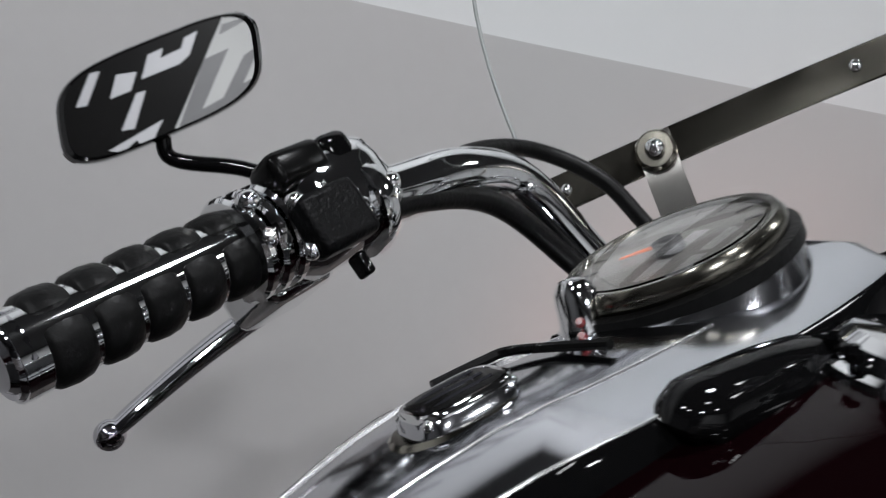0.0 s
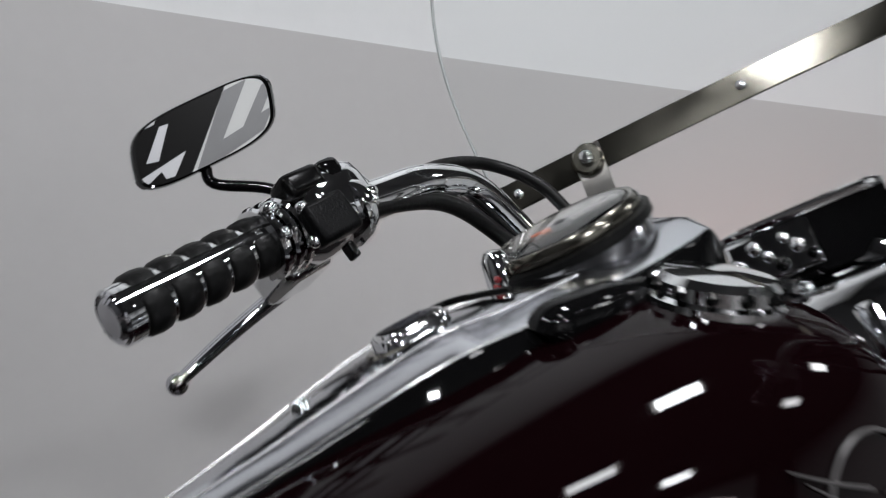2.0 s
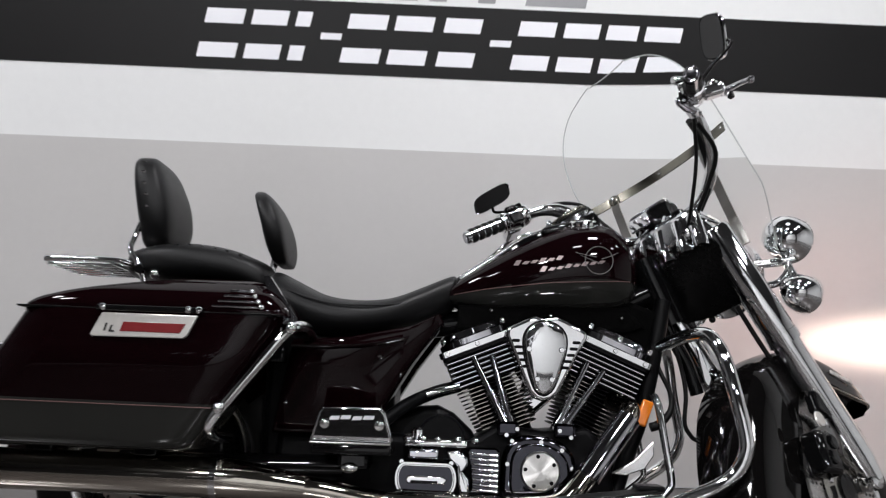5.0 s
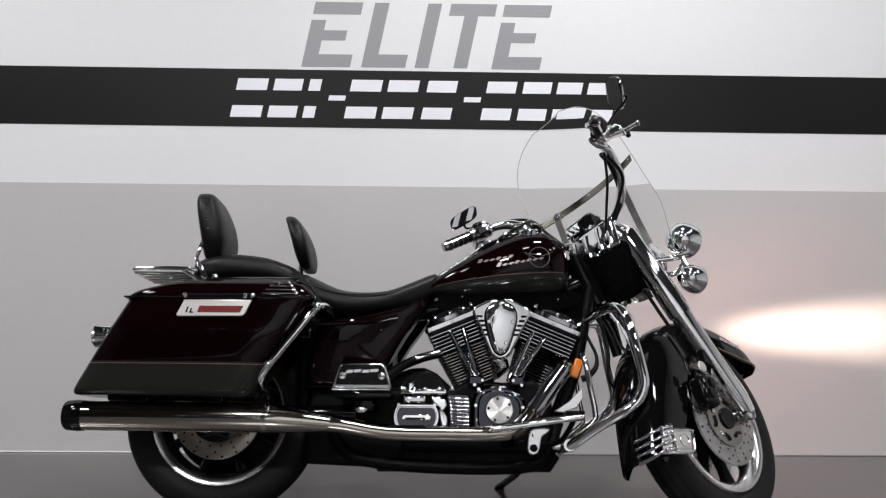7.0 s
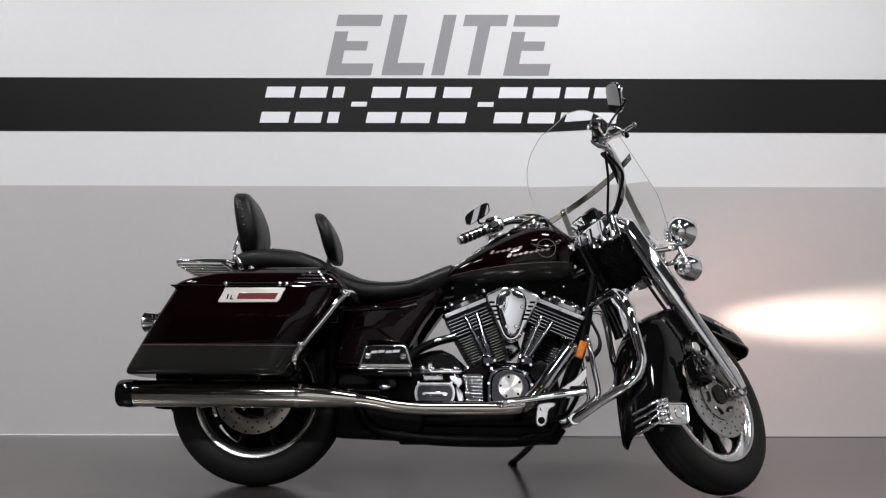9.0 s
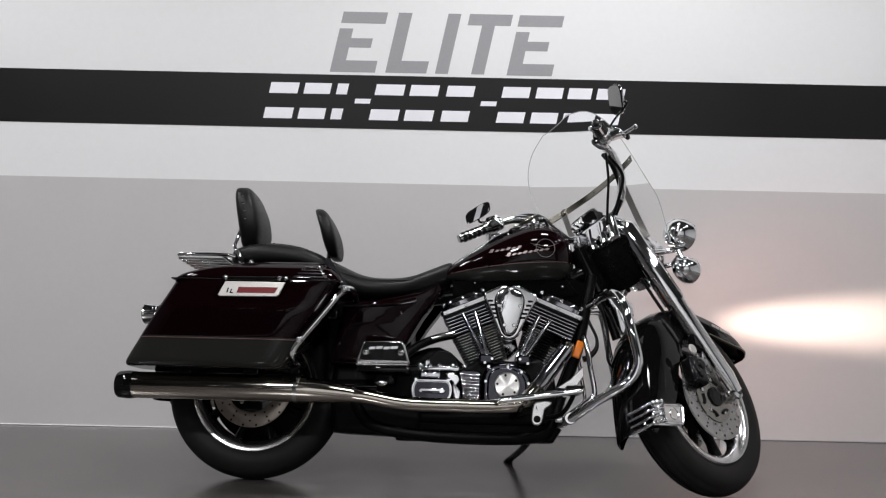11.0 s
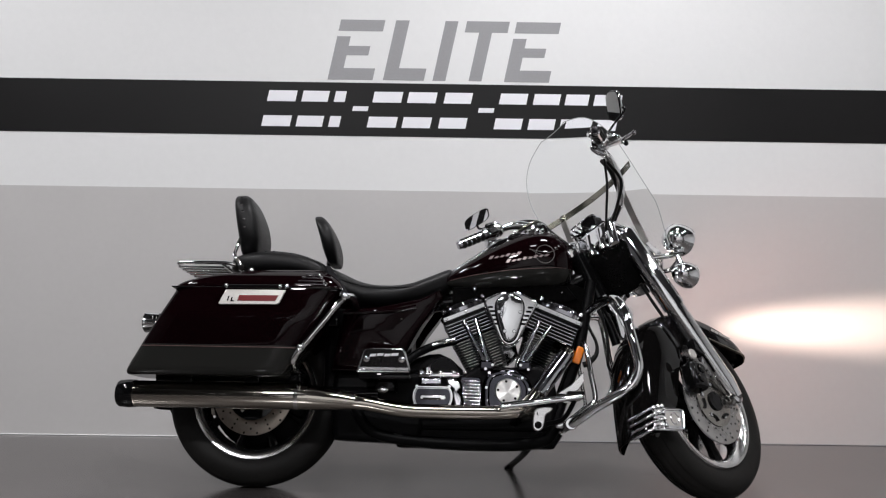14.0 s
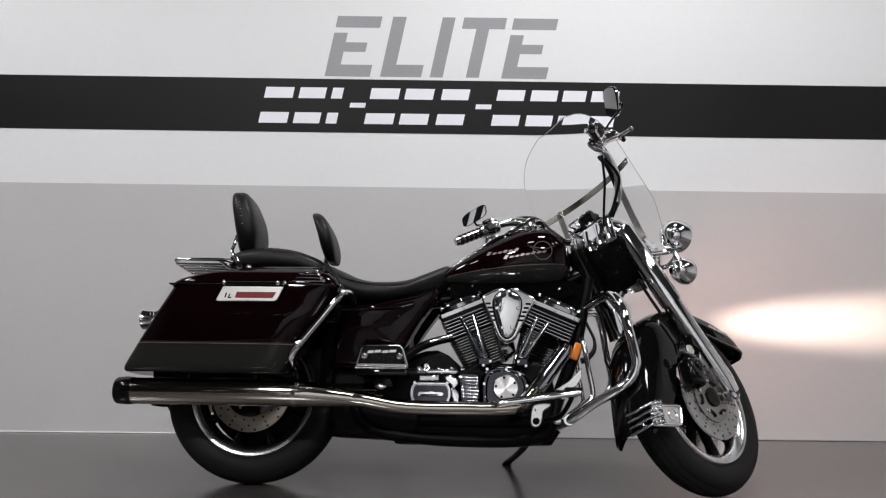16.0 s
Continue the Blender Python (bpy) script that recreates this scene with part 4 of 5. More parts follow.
plain("dial_face", lathe(dial([(0.0565, 0.0045), (0.0565, 0.003)]), dial_n, dial_c, 40), WHITE_FACE, cup, "pale dial face")
dv = V((0, 1, 0))
du = dial_n.cross(dv)
for k in range(13):
    a = radians(-130 + 260 * k / 12)
    d = math.cos(a) * -du + math.sin(a) * dv
    plain("dial_mark", tube([dial_c + dial_n * 0.0052 + d * 0.033, dial_c + dial_n * 0.0052 + d * 0.041], 0.0004, 6, curve=False), BADGE_DIM, cup)
plain("dial_needle", tube([dial_c + dial_n * 0.007, dial_c + dial_n * 0.007 + (du * 0.6 + dv * 0.75).normalized() * 0.022], [0.0009, 0.0005], 6, curve=False), RED_ORANGE, cup, "orange needle")
plain("needle_hub", lathe(dial([(0.009, 0.0045), (0.009, 0.009), (0.004, 0.011)]), dial_n, dial_c, 16), HUB_GREY, cup)
plain("dial_glass", lathe(dial([(0.057, 0.0078), (0.057, 0.0088), (0.042, 0.0098), (0.01, 0.0104)]), dial_n, dial_c, 40), DIAL_GLASS, cup).visible_shadow = False
def knob(rows):
    """A squarish knob on the console: rows of height and width."""
    secs = []
    for h, k in rows:
        ring = []
        for a in np.linspace(0, 2 * math.pi, 40, endpoint=False):
            c, q = math.cos(a), math.sin(a)
            x, y = 0.0185 * k * math.copysign(abs(c) ** 0.55, c), 0.0160 * k * math.copysign(abs(q) ** 0.55, q)
            ring.append((0.860 + x - 0.35 * h, -0.004 + y, 0.903 + 0.5 * x + h))
        secs.append(ring)
    return loft(secs)


ign = plain("ignition_switch", knob(((-0.006, 1.08), (0.0, 1.08), (0.002, 1.06), (0.0055, 1.0), (0.0065, 0.96))), SMOOTH_CHROME, console, "black and chrome ignition switch")
plain("ignition_cap", knob(((0.006, 0.98), (0.0075, 0.97), (0.0085, 0.93), (0.0085, 0.87), (0.0078, 0.85))), CHROME, ign, "chrome cap rim")
plain("ignition_lock", knob(((0.0070, 0.86), (0.0082, 0.85), (0.0088, 0.80), (0.0090, 0.2))), PLASTIC, ign)
for k in range(3):
    y = -0.0115 + 0.0075 * k
    plain("lock_rib", tube([(0.8465, y, 0.9055), (0.853, y, 0.9095), (0.868, y, 0.917)], 0.0012, 6, 3), BLACK_CHROME, ign)
# four chrome balls in place of the knob's corner highlights
for dx, dy in ((-0.0155, -0.0155), (0.0155, -0.0155), (-0.0155, 0.0075), (0.0155, 0.0075)):
    plain("corner_glint", ball((0.860 + dx - 0.002, dy, 0.903 + 0.5 * dx + 0.005), 0.0024, sides=10), CHROME, ign)
plain("ignition_base", loft([[(0.858 + x, -0.004 + y, 0.901 + 0.5 * x + h) for x, y in ((0.025 * k * math.cos(a), 0.022 * k * math.sin(a)) for a in np.linspace(0, 2 * math.pi, 28, endpoint=False))] for h, k in ((-0.006, 1.0), (0.001, 1.0), (0.003, 0.9))]), DULL_CHROME, console)
post = plain("indicator_post", lathe([(0.009, -0.014), (0.009, 0.012), (0.006, 0.017), (0.002, 0.018)], (-0.3, 0, 0.95), (0.928, 0.022, 0.938), 18), CHROME, console)
plain("console_pad", tube([(0.905, -0.066, 0.903), (0.911, -0.066, 0.909), (0.948, -0.061, 0.919), (0.985, -0.052, 0.926), (0.992, -0.050, 0.924)], [0.007, 0.0135, 0.0145, 0.013, 0.007], 16, 5), BLACK_PAINT, console, "black rounded pad on the console edge")
plain("console_seam", tube([(0.868, 0.036, 0.9092), (0.890, 0.035, 0.9195), (0.899, 0.031, 0.9238), (0.905, 0.010, 0.9268), (0.912, -0.02, 0.9298)], 0.0022, 8, 5), PLASTIC, console)
plain("warning_light", lathe([(0.0022, 0), (0.0014, 0.002)], (-0.7, -0.6, 0.3), (0.9165, 0.004, 0.9315), 10), RED, console, "small red warning light")
plain("warning_light", lathe([(0.0024, 0), (0.0015, 0.002)], (-0.7, -0.6, 0.3), (0.9215, 0.013, 0.937), 10), RED, console, "small red warning light")
plain("fastener_nut", bolt((0.80, 0, 0.866), (-0.4, 0, 0.9), 0.006), CHROME, console)
for s in (-1, 1):
    capc = V((0.998, s * 0.086, 0.922))
    cn = V((-0.06, s * 0.28, 0.95)).normalized()
    cap = plain("fuel_cap" if s < 0 else "fuel_gauge", lathe([(0.032, -0.006), (0.036, -0.003), (0.036, 0.003), (0.033, 0.005), (0.033, 0.012), (0.029, 0.016), (0.012, 0.018), (0.004, 0.018)], cn, capc, 36), CHROME, tank, "chrome fuel cap")
    uu = cn.orthogonal().normalized()
    ww = cn.cross(uu)
    for k in range(12):
        a = 2 * math.pi * k / 12
        plain("cap_grip", ball(capc + cn * 0.009 + 0.0325 * (math.cos(a) * uu + math.sin(a) * ww), 0.0042, sides=8), BLACK_PAINT, cap)

# seats and pads
def cushion(rows, n, power=3.0, sides=36):
    return body(rows, n, power, sides)


seat = plain("rider_seat", cushion([(0.238, 0.69, 0.772, 0.11), (0.255, 0.662, 0.787, 0.145), (0.30, 0.642, 0.768, 0.166), (0.38, 0.625, 0.733, 0.180), (0.46, 0.625, 0.724, 0.176), (0.54, 0.64, 0.734, 0.15), (0.61, 0.668, 0.764, 0.115), (0.665, 0.695, 0.790, 0.085), (0.69, 0.715, 0.797, 0.07), (0.698, 0.73, 0.782, 0.05)], 50, 2.5), LEATHER, bike, "black vinyl rider seat")
plain("seat_piping", tube([(x, -w, z) for x, w, z in ((0.26, 0.140, 0.748), (0.32, 0.165, 0.722), (0.40, 0.174, 0.702), (0.48, 0.168, 0.700), (0.55, 0.140, 0.708), (0.62, 0.102, 0.734), (0.68, 0.07, 0.768))], 0.0022, 6), LEATHER, seat)
pil = plain("passenger_seat", cushion([(-0.112, 0.765, 0.805, 0.09), (-0.095, 0.755, 0.825, 0.12), (-0.03, 0.75, 0.841, 0.145), (0.05, 0.748, 0.846, 0.152), (0.13, 0.745, 0.837, 0.148), (0.19, 0.735, 0.818, 0.14), (0.228, 0.715, 0.80, 0.13), (0.242, 0.71, 0.77, 0.11)], 40), LEATHER, bike, "black vinyl passenger seat")
for k in range(9):
    x = -0.07 + 0.03 * k
    mid, half, wide = (float(np.interp(x, (-0.095, -0.03, 0.05, 0.13, 0.19), c)) for c in ((0.79, 0.7955, 0.797, 0.791, 0.7765), (0.035, 0.0455, 0.049, 0.046, 0.0415), (0.12, 0.145, 0.152, 0.148, 0.14)))
    plain("seat_stud", ball((x, -0.86 * wide, mid + half * (1 - 0.86 ** 3) ** (1 / 3)), 0.0042, sides=8), CHROME, pil)


def pad_bm(rows):
    """An upright cushion: rows of height, centre x, half thickness, half width."""
    secs = []
    for z, x, t, w in along(rows, 26):
        ring = []
        for k in range(32):
            a = 2 * math.pi * k / 32
            c, s = math.cos(a), math.sin(a)
            ring.append((x + t * math.copysign(abs(c) ** 0.45, c), w * math.copysign(abs(s) ** 0.5, s), z))
        secs.append(ring)
    return loft(secs)


sissy = plain("passenger_backrest", pad_bm([(0.828, -0.054, 0.012, 0.06), (0.838, -0.056, 0.030, 0.09), (0.893, -0.054, 0.041, 0.125), (0.963, -0.066, 0.043, 0.132), (1.022, -0.083, 0.037, 0.118), (1.052, -0.092, 0.029, 0.09), (1.065, -0.095, 0.016, 0.05)]), LEATHER, bike, "studded black vinyl passenger backrest")
for k in range(5):
    z = 0.925 + 0.029 * k
    x, t, w = (float(np.interp(z, (0.893, 0.963, 1.022, 1.052), c)) for c in ((-0.054, -0.066, -0.083, -0.092), (0.041, 0.043, 0.037, 0.029), (0.125, 0.132, 0.118, 0.09)))
    plain("backrest_stud", ball((x - 0.10 * t, -w, z), 0.0050, (1.3, 1, 0.8), 8), CHROME, sissy)
rider_pad = plain("rider_backrest", pad_bm([(0.806, 0.256, 0.010, 0.04), (0.814, 0.254, 0.020, 0.07), (0.853, 0.246, 0.027, 0.108), (0.903, 0.233, 0.028, 0.12), (0.948, 0.215, 0.026, 0.105), (0.975, 0.200, 0.021, 0.078), (0.990, 0.190, 0.012, 0.04)]), LEATHER, bike, "black vinyl rider backrest")
for pad, rows in ((sissy, [(0.838, -0.072, 0.078), (0.893, -0.080, 0.110), (0.963, -0.092, 0.117), (1.022, -0.105, 0.103), (1.052, -0.108, 0.074)]), (rider_pad, [(0.816, 0.241, 0.062), (0.853, 0.230, 0.097), (0.903, 0.216, 0.108), (0.948, 0.199, 0.094), (0.975, 0.187, 0.067)])):
    plain("piping", tube([(x, -w, z) for z, x, w in rows], 0.0042, 10, 6), LEATHER, pad)
plain("backrest_post", tube([(0.235, 0, 0.76), (0.228, 0, 0.80), (0.236, 0, 0.87)], 0.009, flat=1.4), CHROME, bike, "chrome backrest post")
for s in (-1, 1):
    plain("sissy_bar", tube([(-0.03, s * 0.15, 0.70), (-0.062, s * 0.15, 0.775), (-0.09, s * 0.14, 0.815), (-0.092, s * 0.115, 0.85), (-0.085, s * 0.09, 0.90)], 0.0075, 12), CHROME, bike, "chrome sissy bar upright")
    plain("mount_clamp", joined(lathe([(0.011, -0.01), (0.013, 0), (0.011, 0.01)], (0, 1, 0), (-0.055, s * 0.158, 0.765), 14), ball((-0.02, s * 0.155, 0.755), 0.012)), CHROME, bike)
rack = group_part("luggage_rack", bike, "chrome luggage rack")
plain("rack_frame", tube([(-0.085, -0.135, 0.78), (-0.13, -0.14, 0.787), (-0.27, -0.135, 0.787), (-0.30, -0.12, 0.787), (-0.312, -0.06, 0.787), (-0.312, 0.06, 0.787), (-0.30, 0.12, 0.787), (-0.27, 0.135, 0.787), (-0.13, 0.14, 0.787), (-0.085, 0.135, 0.78)], 0.0075, 12, 5), CHROME, rack)
for k in range(5):
    y = -0.09 + 0.045 * k
    plain("rack_slat", tube([(-0.12, y, 0.781), (-0.308, y, 0.781)], 0.0048, 10, curve=False), CHROME, rack)
plain("rack_cross_bar", tube([(-0.13, -0.138, 0.782), (-0.13, 0.138, 0.782)], 0.006, 10, curve=False), CHROME, rack)

# saddlebags
def bag_side(z):
    """How far the outer face stands out at height z."""
    return float(np.interp(z, (0.358, 0.375, 0.452, 0.535, 0.553, 0.60, 0.64, 0.69, 0.73), (0.370, 0.386, 0.402, 0.415, 0.417, 0.413, 0.411, 0.402, 0.365)))


def bag_bm(outline_rows, lid):
    """Sections stacked in height: rear and front x at each height, outer face from bag_side."""
    secs = []
    for z, x0, x1, inset in along(outline_rows, 26):
        out, inn = bag_side(z) - inset, 0.185
        cx, hx = (x0 + x1) / 2, (x1 - x0) / 2
        cy, hy = -(out + inn) / 2, (out - inn) / 2
        ring = []
        for k in range(48):
            a = 2 * math.pi * k / 48
            c, s = math.cos(a), math.sin(a)
            ring.append((cx + hx * math.copysign(abs(c) ** 0.26, c), cy + hy * math.copysign(abs(s) ** 0.4, s), z))
        secs.append(ring)
    return loft(secs)


for s in (-1, 1):
    fl = (lambda b: b) if s == -1 else mirrored
    sb = plain("saddlebag", fl(bag_bm([(0.362, -0.350, 0.150, 0.012), (0.374, -0.366, 0.166, 0.002), (0.452, -0.322, 0.222, 0), (0.545, -0.268, 0.280, 0), (0.646, -0.212, 0.340, 0)], False)), CHERRY, bike, "cherry and charcoal hard saddlebag")
    two_tone(sb, GREY_PAINT, lambda c: c.z < 0.4525)
    lid = plain("saddlebag_lid", fl(bag_bm([(0.649, -0.217, 0.350, 0), (0.658, -0.211, 0.347, -0.002), (0.674, -0.178, 0.338, 0.0), (0.697, -0.085, 0.316, 0.010), (0.720, 0.05, 0.284, 0.032), (0.730, 0.15, 0.255, 0.065)], True)), CHERRY, sb, "cherry saddlebag lid")
    plain("lid_seam", fl(box(-0.214, 0.332, -0.409, -0.25, 0.6455, 0.6495, 0)), RUBBER, sb)
    plain("pinstripe", fl(tube([(x, -bag_side(0.4525) - 0.0010 + max(0, 0.012 - 0.3 * min(x + 0.318, 0.218 - x)), 0.4525) for x in np.linspace(-0.303, 0.205, 14)], 0.0010, 6, 1)), STRIPE_PINK, sb)
    latch = plain("latch_plate", fl(slab([(-0.03, 0.6385), (-0.052, 0.5925), (-0.046, 0.5885), (0.142, 0.5905), (0.150, 0.5965), (0.168, 0.6385)], -0.419, -0.410, 0.002)), ENAMEL, sb, "silver latch plate")
    plain("reflector", fl(slab([(0.016, 0.6205), (0.010, 0.6005), (0.135, 0.6005), (0.146, 0.6205)], -0.4205, -0.4175, 0.001)), RED, latch, "red reflector")
    plain("plate_mark", fl(joined(slab([(-0.020, 0.6165), (-0.024, 0.6005), (-0.020, 0.6005), (-0.016, 0.6165)], -0.4202, -0.418, 0), slab([(-0.009, 0.6125), (-0.013, 0.5985), (-0.001, 0.5985), (-0.001, 0.6015), (-0.008, 0.6025), (-0.005, 0.6125)], -0.4202, -0.418, 0))), PLASTIC, latch)
    plain("latch_bar", fl(tube([(-0.04, -0.421, 0.6480), (0.18, -0.421, 0.6490)], 0.0065, 12, curve=False)), BLACK_PAINT, latch)
    for x in (-0.028, 0.15, 0.172):
        plain("latch_stud", fl(ball((x, -0.424, 0.6495), 0.0075, sides=12)), CHROME, latch)
    for k in range(4):
        z = 0.661 + 0.0115 * k
        y = -(bag_side(z) - float(np.interp(z, (0.658, 0.674, 0.697), (-0.002, 0.0, 0.010)))) - 0.0015
        plain("hinge_rib", fl(tube([(0.195 + 0.010 * k, y, z), (0.255 - 0.003 * k, y, z), (0.290 - 0.008 * k, y + 0.006, z)], 0.0032, 8, 4)), DARK_CHROME, lid, "dark chrome lid rib")
        plain("rib_knob", fl(ball((0.296 - 0.009 * k, y + 0.006, z), 0.0062, sides=10)), CHROME, lid)
    plain("hinge_bracket", fl(loft([[(x, y, z) for x, z in ((0.285, 0.735), (0.298, 0.735), (0.33, 0.69), (0.362, 0.6445), (0.362, 0.6315), (0.31, 0.6365))] for y in (-0.352, -0.33)])), DARK_CHROME, lid, "bright metal hinge bracket")
    plain("bag_rear_trim", fl(tube([(-0.212, -0.37, 0.632), (-0.258, -0.372, 0.545), (-0.312, -0.362, 0.45)], 0.004, 8, 4)), DULL_CHROME, sb)
    plain("bag_stud", fl(ball((-0.203, -0.372, 0.642), 0.009, sides=10)), BLACK_PAINT, sb)
    guard = plain("bag_guard", fl(tube([(0.372, -0.20, 0.622), (0.378, -0.30, 0.630), (0.368, -0.372, 0.628), (0.342, -0.392, 0.605), (0.297, -0.396, 0.545), (0.234, -0.393, 0.465), (0.208, -0.386, 0.433), (0.196, -0.366, 0.410), (0.196, -0.30, 0.392), (0.2, -0.2, 0.385)], 0.0112, 14, 6)), CHROME, bike, "chrome saddlebag guard rail")
    for p in ((0.360, -0.404, 0.622), (0.222, -0.402, 0.455)):
        plain("guard_clamp", fl(ball(p, 0.013, sides=12)), CHROME, guard)
    # mufflers and pipes
    muf = plain("muffler", fl(tube([(-0.352, -0.272, 0.305), (0.195, -0.272, 0.305), (0.26, -0.27, 0.302), (0.39, -0.268, 0.292)], [0.044, 0.044, 0.040, 0.026], 28, curve=False)), STEEL, bike, "satin steel muffler")
    plain("muffler_tip", fl(lathe([(0.036, -0.056), (0.040, -0.058), (0.0445, -0.052), (0.047, -0.02), (0.0455, 0.0), (0.036, 0.0)], (1, 0, 0), (-0.351, -0.272, 0.305), 28)), BLACK_PAINT, muf, "black muffler tip")
    plain("muffler_band", fl(tube([(0.19, -0.272, 0.305), (0.204, -0.272, 0.305)], 0.0455, 28, curve=False)), CHROME, muf)
    plain("exhaust_pipe", fl(tube([(0.37, -0.268, 0.293), (0.43, -0.268, 0.287), (0.52, -0.262, 0.272), (0.60, -0.256, 0.266), (0.75, -0.25, 0.266), (0.88, -0.245, 0.268), (0.945, -0.235, 0.280), (0.99, -0.218, 0.326), (1.04, -0.198, 0.395), (1.085, -0.178, 0.455), (1.105, -0.145, 0.487), (1.07, -0.09, 0.505)] if s < 0 else [(0.37, -0.268, 0.293), (0.52, -0.24, 0.262), (0.66, -0.2, 0.26), (0.7, -0.1, 0.3)], [0.0265, 0.0245, 0.024, 0.024, 0.024, 0.024, 0.024, 0.024, 0.024, 0.024, 0.023, 0.022] if s < 0 else 0.024, 18, 6)), STEEL, bike, "steel exhaust pipe")
    plain("muffler_hanger", fl(joined(box(-0.22, -0.16, -0.29, -0.2, 0.345, 0.37, 0.004), box(0.02, 0.07, -0.30, -0.2, 0.345, 0.385, 0.004), box(-0.30, 0.20, -0.25, -0.19, 0.352, 0.384, 0.006))), BLACK_PAINT, bike)
    # rear turn signals
    ts = plain("turn_signal", fl(lathe([(0.004, 0.05), (0.02, 0.048), (0.032, 0.035), (0.034, 0.0), (0.036, -0.012), (0.033, -0.016)], (1, 0, 0), (-0.322, -0.285, 0.545), 24)), CHROME, bike, "chrome rear turn signal")
    plain("signal_lens", fl(lathe([(0.032, -0.015), (0.02, -0.022), (0.003, -0.024)], (1, 0, 0), (-0.322, -0.285, 0.545), 20)), RED, ts)
    plain("signal_band", fl(joined(*[box(-0.31 + 0.012 * k, -0.303 + 0.012 * k, -0.322, -0.30, 0.552, 0.566, 0.002) for k in range(3)])), PLASTIC, ts)
    plain("signal_arm", fl(tube([(-0.30, -0.27, 0.55), (-0.30, -0.12, 0.56), (-0.28, -0.05, 0.57)], 0.012)), CHROME, ts)

plain("tail_lamp", ball((-0.335, 0, 0.60), 0.05, (0.7, 1.1, 0.6)), RED, bike, "red tail lamp")

# engine: a V of two finned cylinders over the crankcase
def up_frame(base, tilt):
    """Axes along a cylinder: origin at its base, z along it."""
    return Matrix.Translation(base) @ Matrix.Rotation(radians(tilt), 4, "Y")


def plate_bm(w, d, z0, z1, r=0.02, n=6):
    """A rounded rectangular plate, half sizes w (x) and d (y)."""
    ring = []
    for cx, cy, a0 in ((w - r, d - r, 0), (-w + r, d - r, 90), (-w + r, -d + r, 180), (w - r, -d + r, 270)):
        for k in range(n):
            a = radians(a0 + 90 * k / (n - 1))
            ring.append((cx + r * math.cos(a), cy + r * math.sin(a)))
    e = min(0.0012, (z1 - z0) / 3)
    return loft([[(x * k, y * k, z) for x, y in ring] for z, k in ((z0, 0.985), (z0 + e, 1), (z1 - e, 1), (z1, 0.985))])


for name, base, tilt, sgn in (("rear_cylinder", (0.833, 0, 0.425), -22.5, -1), ("front_cylinder", (0.993, 0, 0.42), 22.5, 1)):
    m = up_frame(base, tilt)
    cyl = plain(name, moved(lathe([(0.058, -0.03), (0.058, 0.16)], (0, 0, 1), sides=32), m), WRINKLE, bike, "black finned engine cylinder")
    for k in range(13):
        z = 0.002 + 0.0098 * k
        w = 0.072 + 0.0012 * k
        fin = plain("fin", moved(plate_bm(w, 0.088 + 0.0008 * k, z, z + 0.0034, 0.035), m), WRINKLE, cyl)
        for x0, x1 in ((-w + 0.016, -0.024), (0.026, w - 0.016)):
            plain("fin_edge", moved(box(x0, x1, -0.0892 - 0.0008 * k, -0.0868 - 0.0008 * k, z + 0.0009, z + 0.0026, 0), m), CARRIER, fin)
    head = plain("cylinder_head", moved(plate_bm(0.075, 0.085, 0.128, 0.200, 0.02), m), WRINKLE, cyl)
    for k in range(6):
        z = 0.132 + 0.0118 * k
        fin = plain("head_fin", moved(plate_bm(0.088, 0.108, z, z + 0.0055, 0.014), m), WRINKLE, head)
        plain("fin_edge", moved(box(-0.084, 0.084, -0.1095, -0.1070, z + 0.0016, z + 0.0038, 0), m), DARK_CHROME, fin)
    plain("rocker_base", moved(plate_bm(0.091, 0.108, 0.2005, 0.2095, 0.012), m), WRINKLE, cyl)
    rb = plain("rocker_box", moved(plate_bm(0.095, 0.112, 0.2095, 0.225, 0.012), m), CHROME, cyl, "chrome rocker box")
    plain("rocker_cover", moved(loft([[(x * k, y * k, z) for x, y in [(0.08 * math.copysign(abs(math.cos(a)) ** 0.5, math.cos(a)), 0.1 * math.copysign(abs(math.sin(a)) ** 0.5, math.sin(a))) for a in np.linspace(0, 2 * math.pi, 40, endpoint=False)]] for z, k in ((0.2265, 1.1), (0.240, 1.1), (0.244, 1.02), (0.256, 0.98), (0.262, 0.9), (0.265, 0.6))]), m), DARK_CHROME, rb, "dark chrome rocker cover")
    for x in (-0.075, 0.0, 0.075):
        plain("rocker_bolt", moved(bolt((x, -0.108, 0.242), (0, 0, 1), 0.007, 0.012), m), CHROME, rb)
        plain("rocker_bolt", moved(bolt((x, -0.112, 0.217), (0, -1, 0), 0.0055, 0.006), m), CHROME, rb)
    # pushrod tubes
    ends = (((0.742, 0.592), (0.812, 0.458)), ((0.785, 0.600), (0.826, 0.458))) if sgn < 0 else (((1.008, 0.590), (0.944, 0.455)), ((1.046, 0.572), (0.962, 0.452)))
    for (ax0, az0), (bx0, bz0) in ends:
        a, b = V((ax0, -0.128, az0)), V((bx0, -0.150, bz0))
        mid = a.lerp(b, 0.6)
        pr = plain("pushrod_tube", joined(tube([a, mid], 0.0072, 14, curve=False), tube([mid, b], 0.0098, 14, curve=False)), DARK_CHROME, cyl, "dark chrome pushrod tube")
        plain("tube_collar", tube([a.lerp(b, 0.58), a.lerp(b, 0.63)], 0.0115, 14, curve=False), CHROME, pr)
        plain("tube_foot", tube([b, b + (b - a).normalized() * 0.018], 0.0125, 14, curve=False), CHROME, pr)

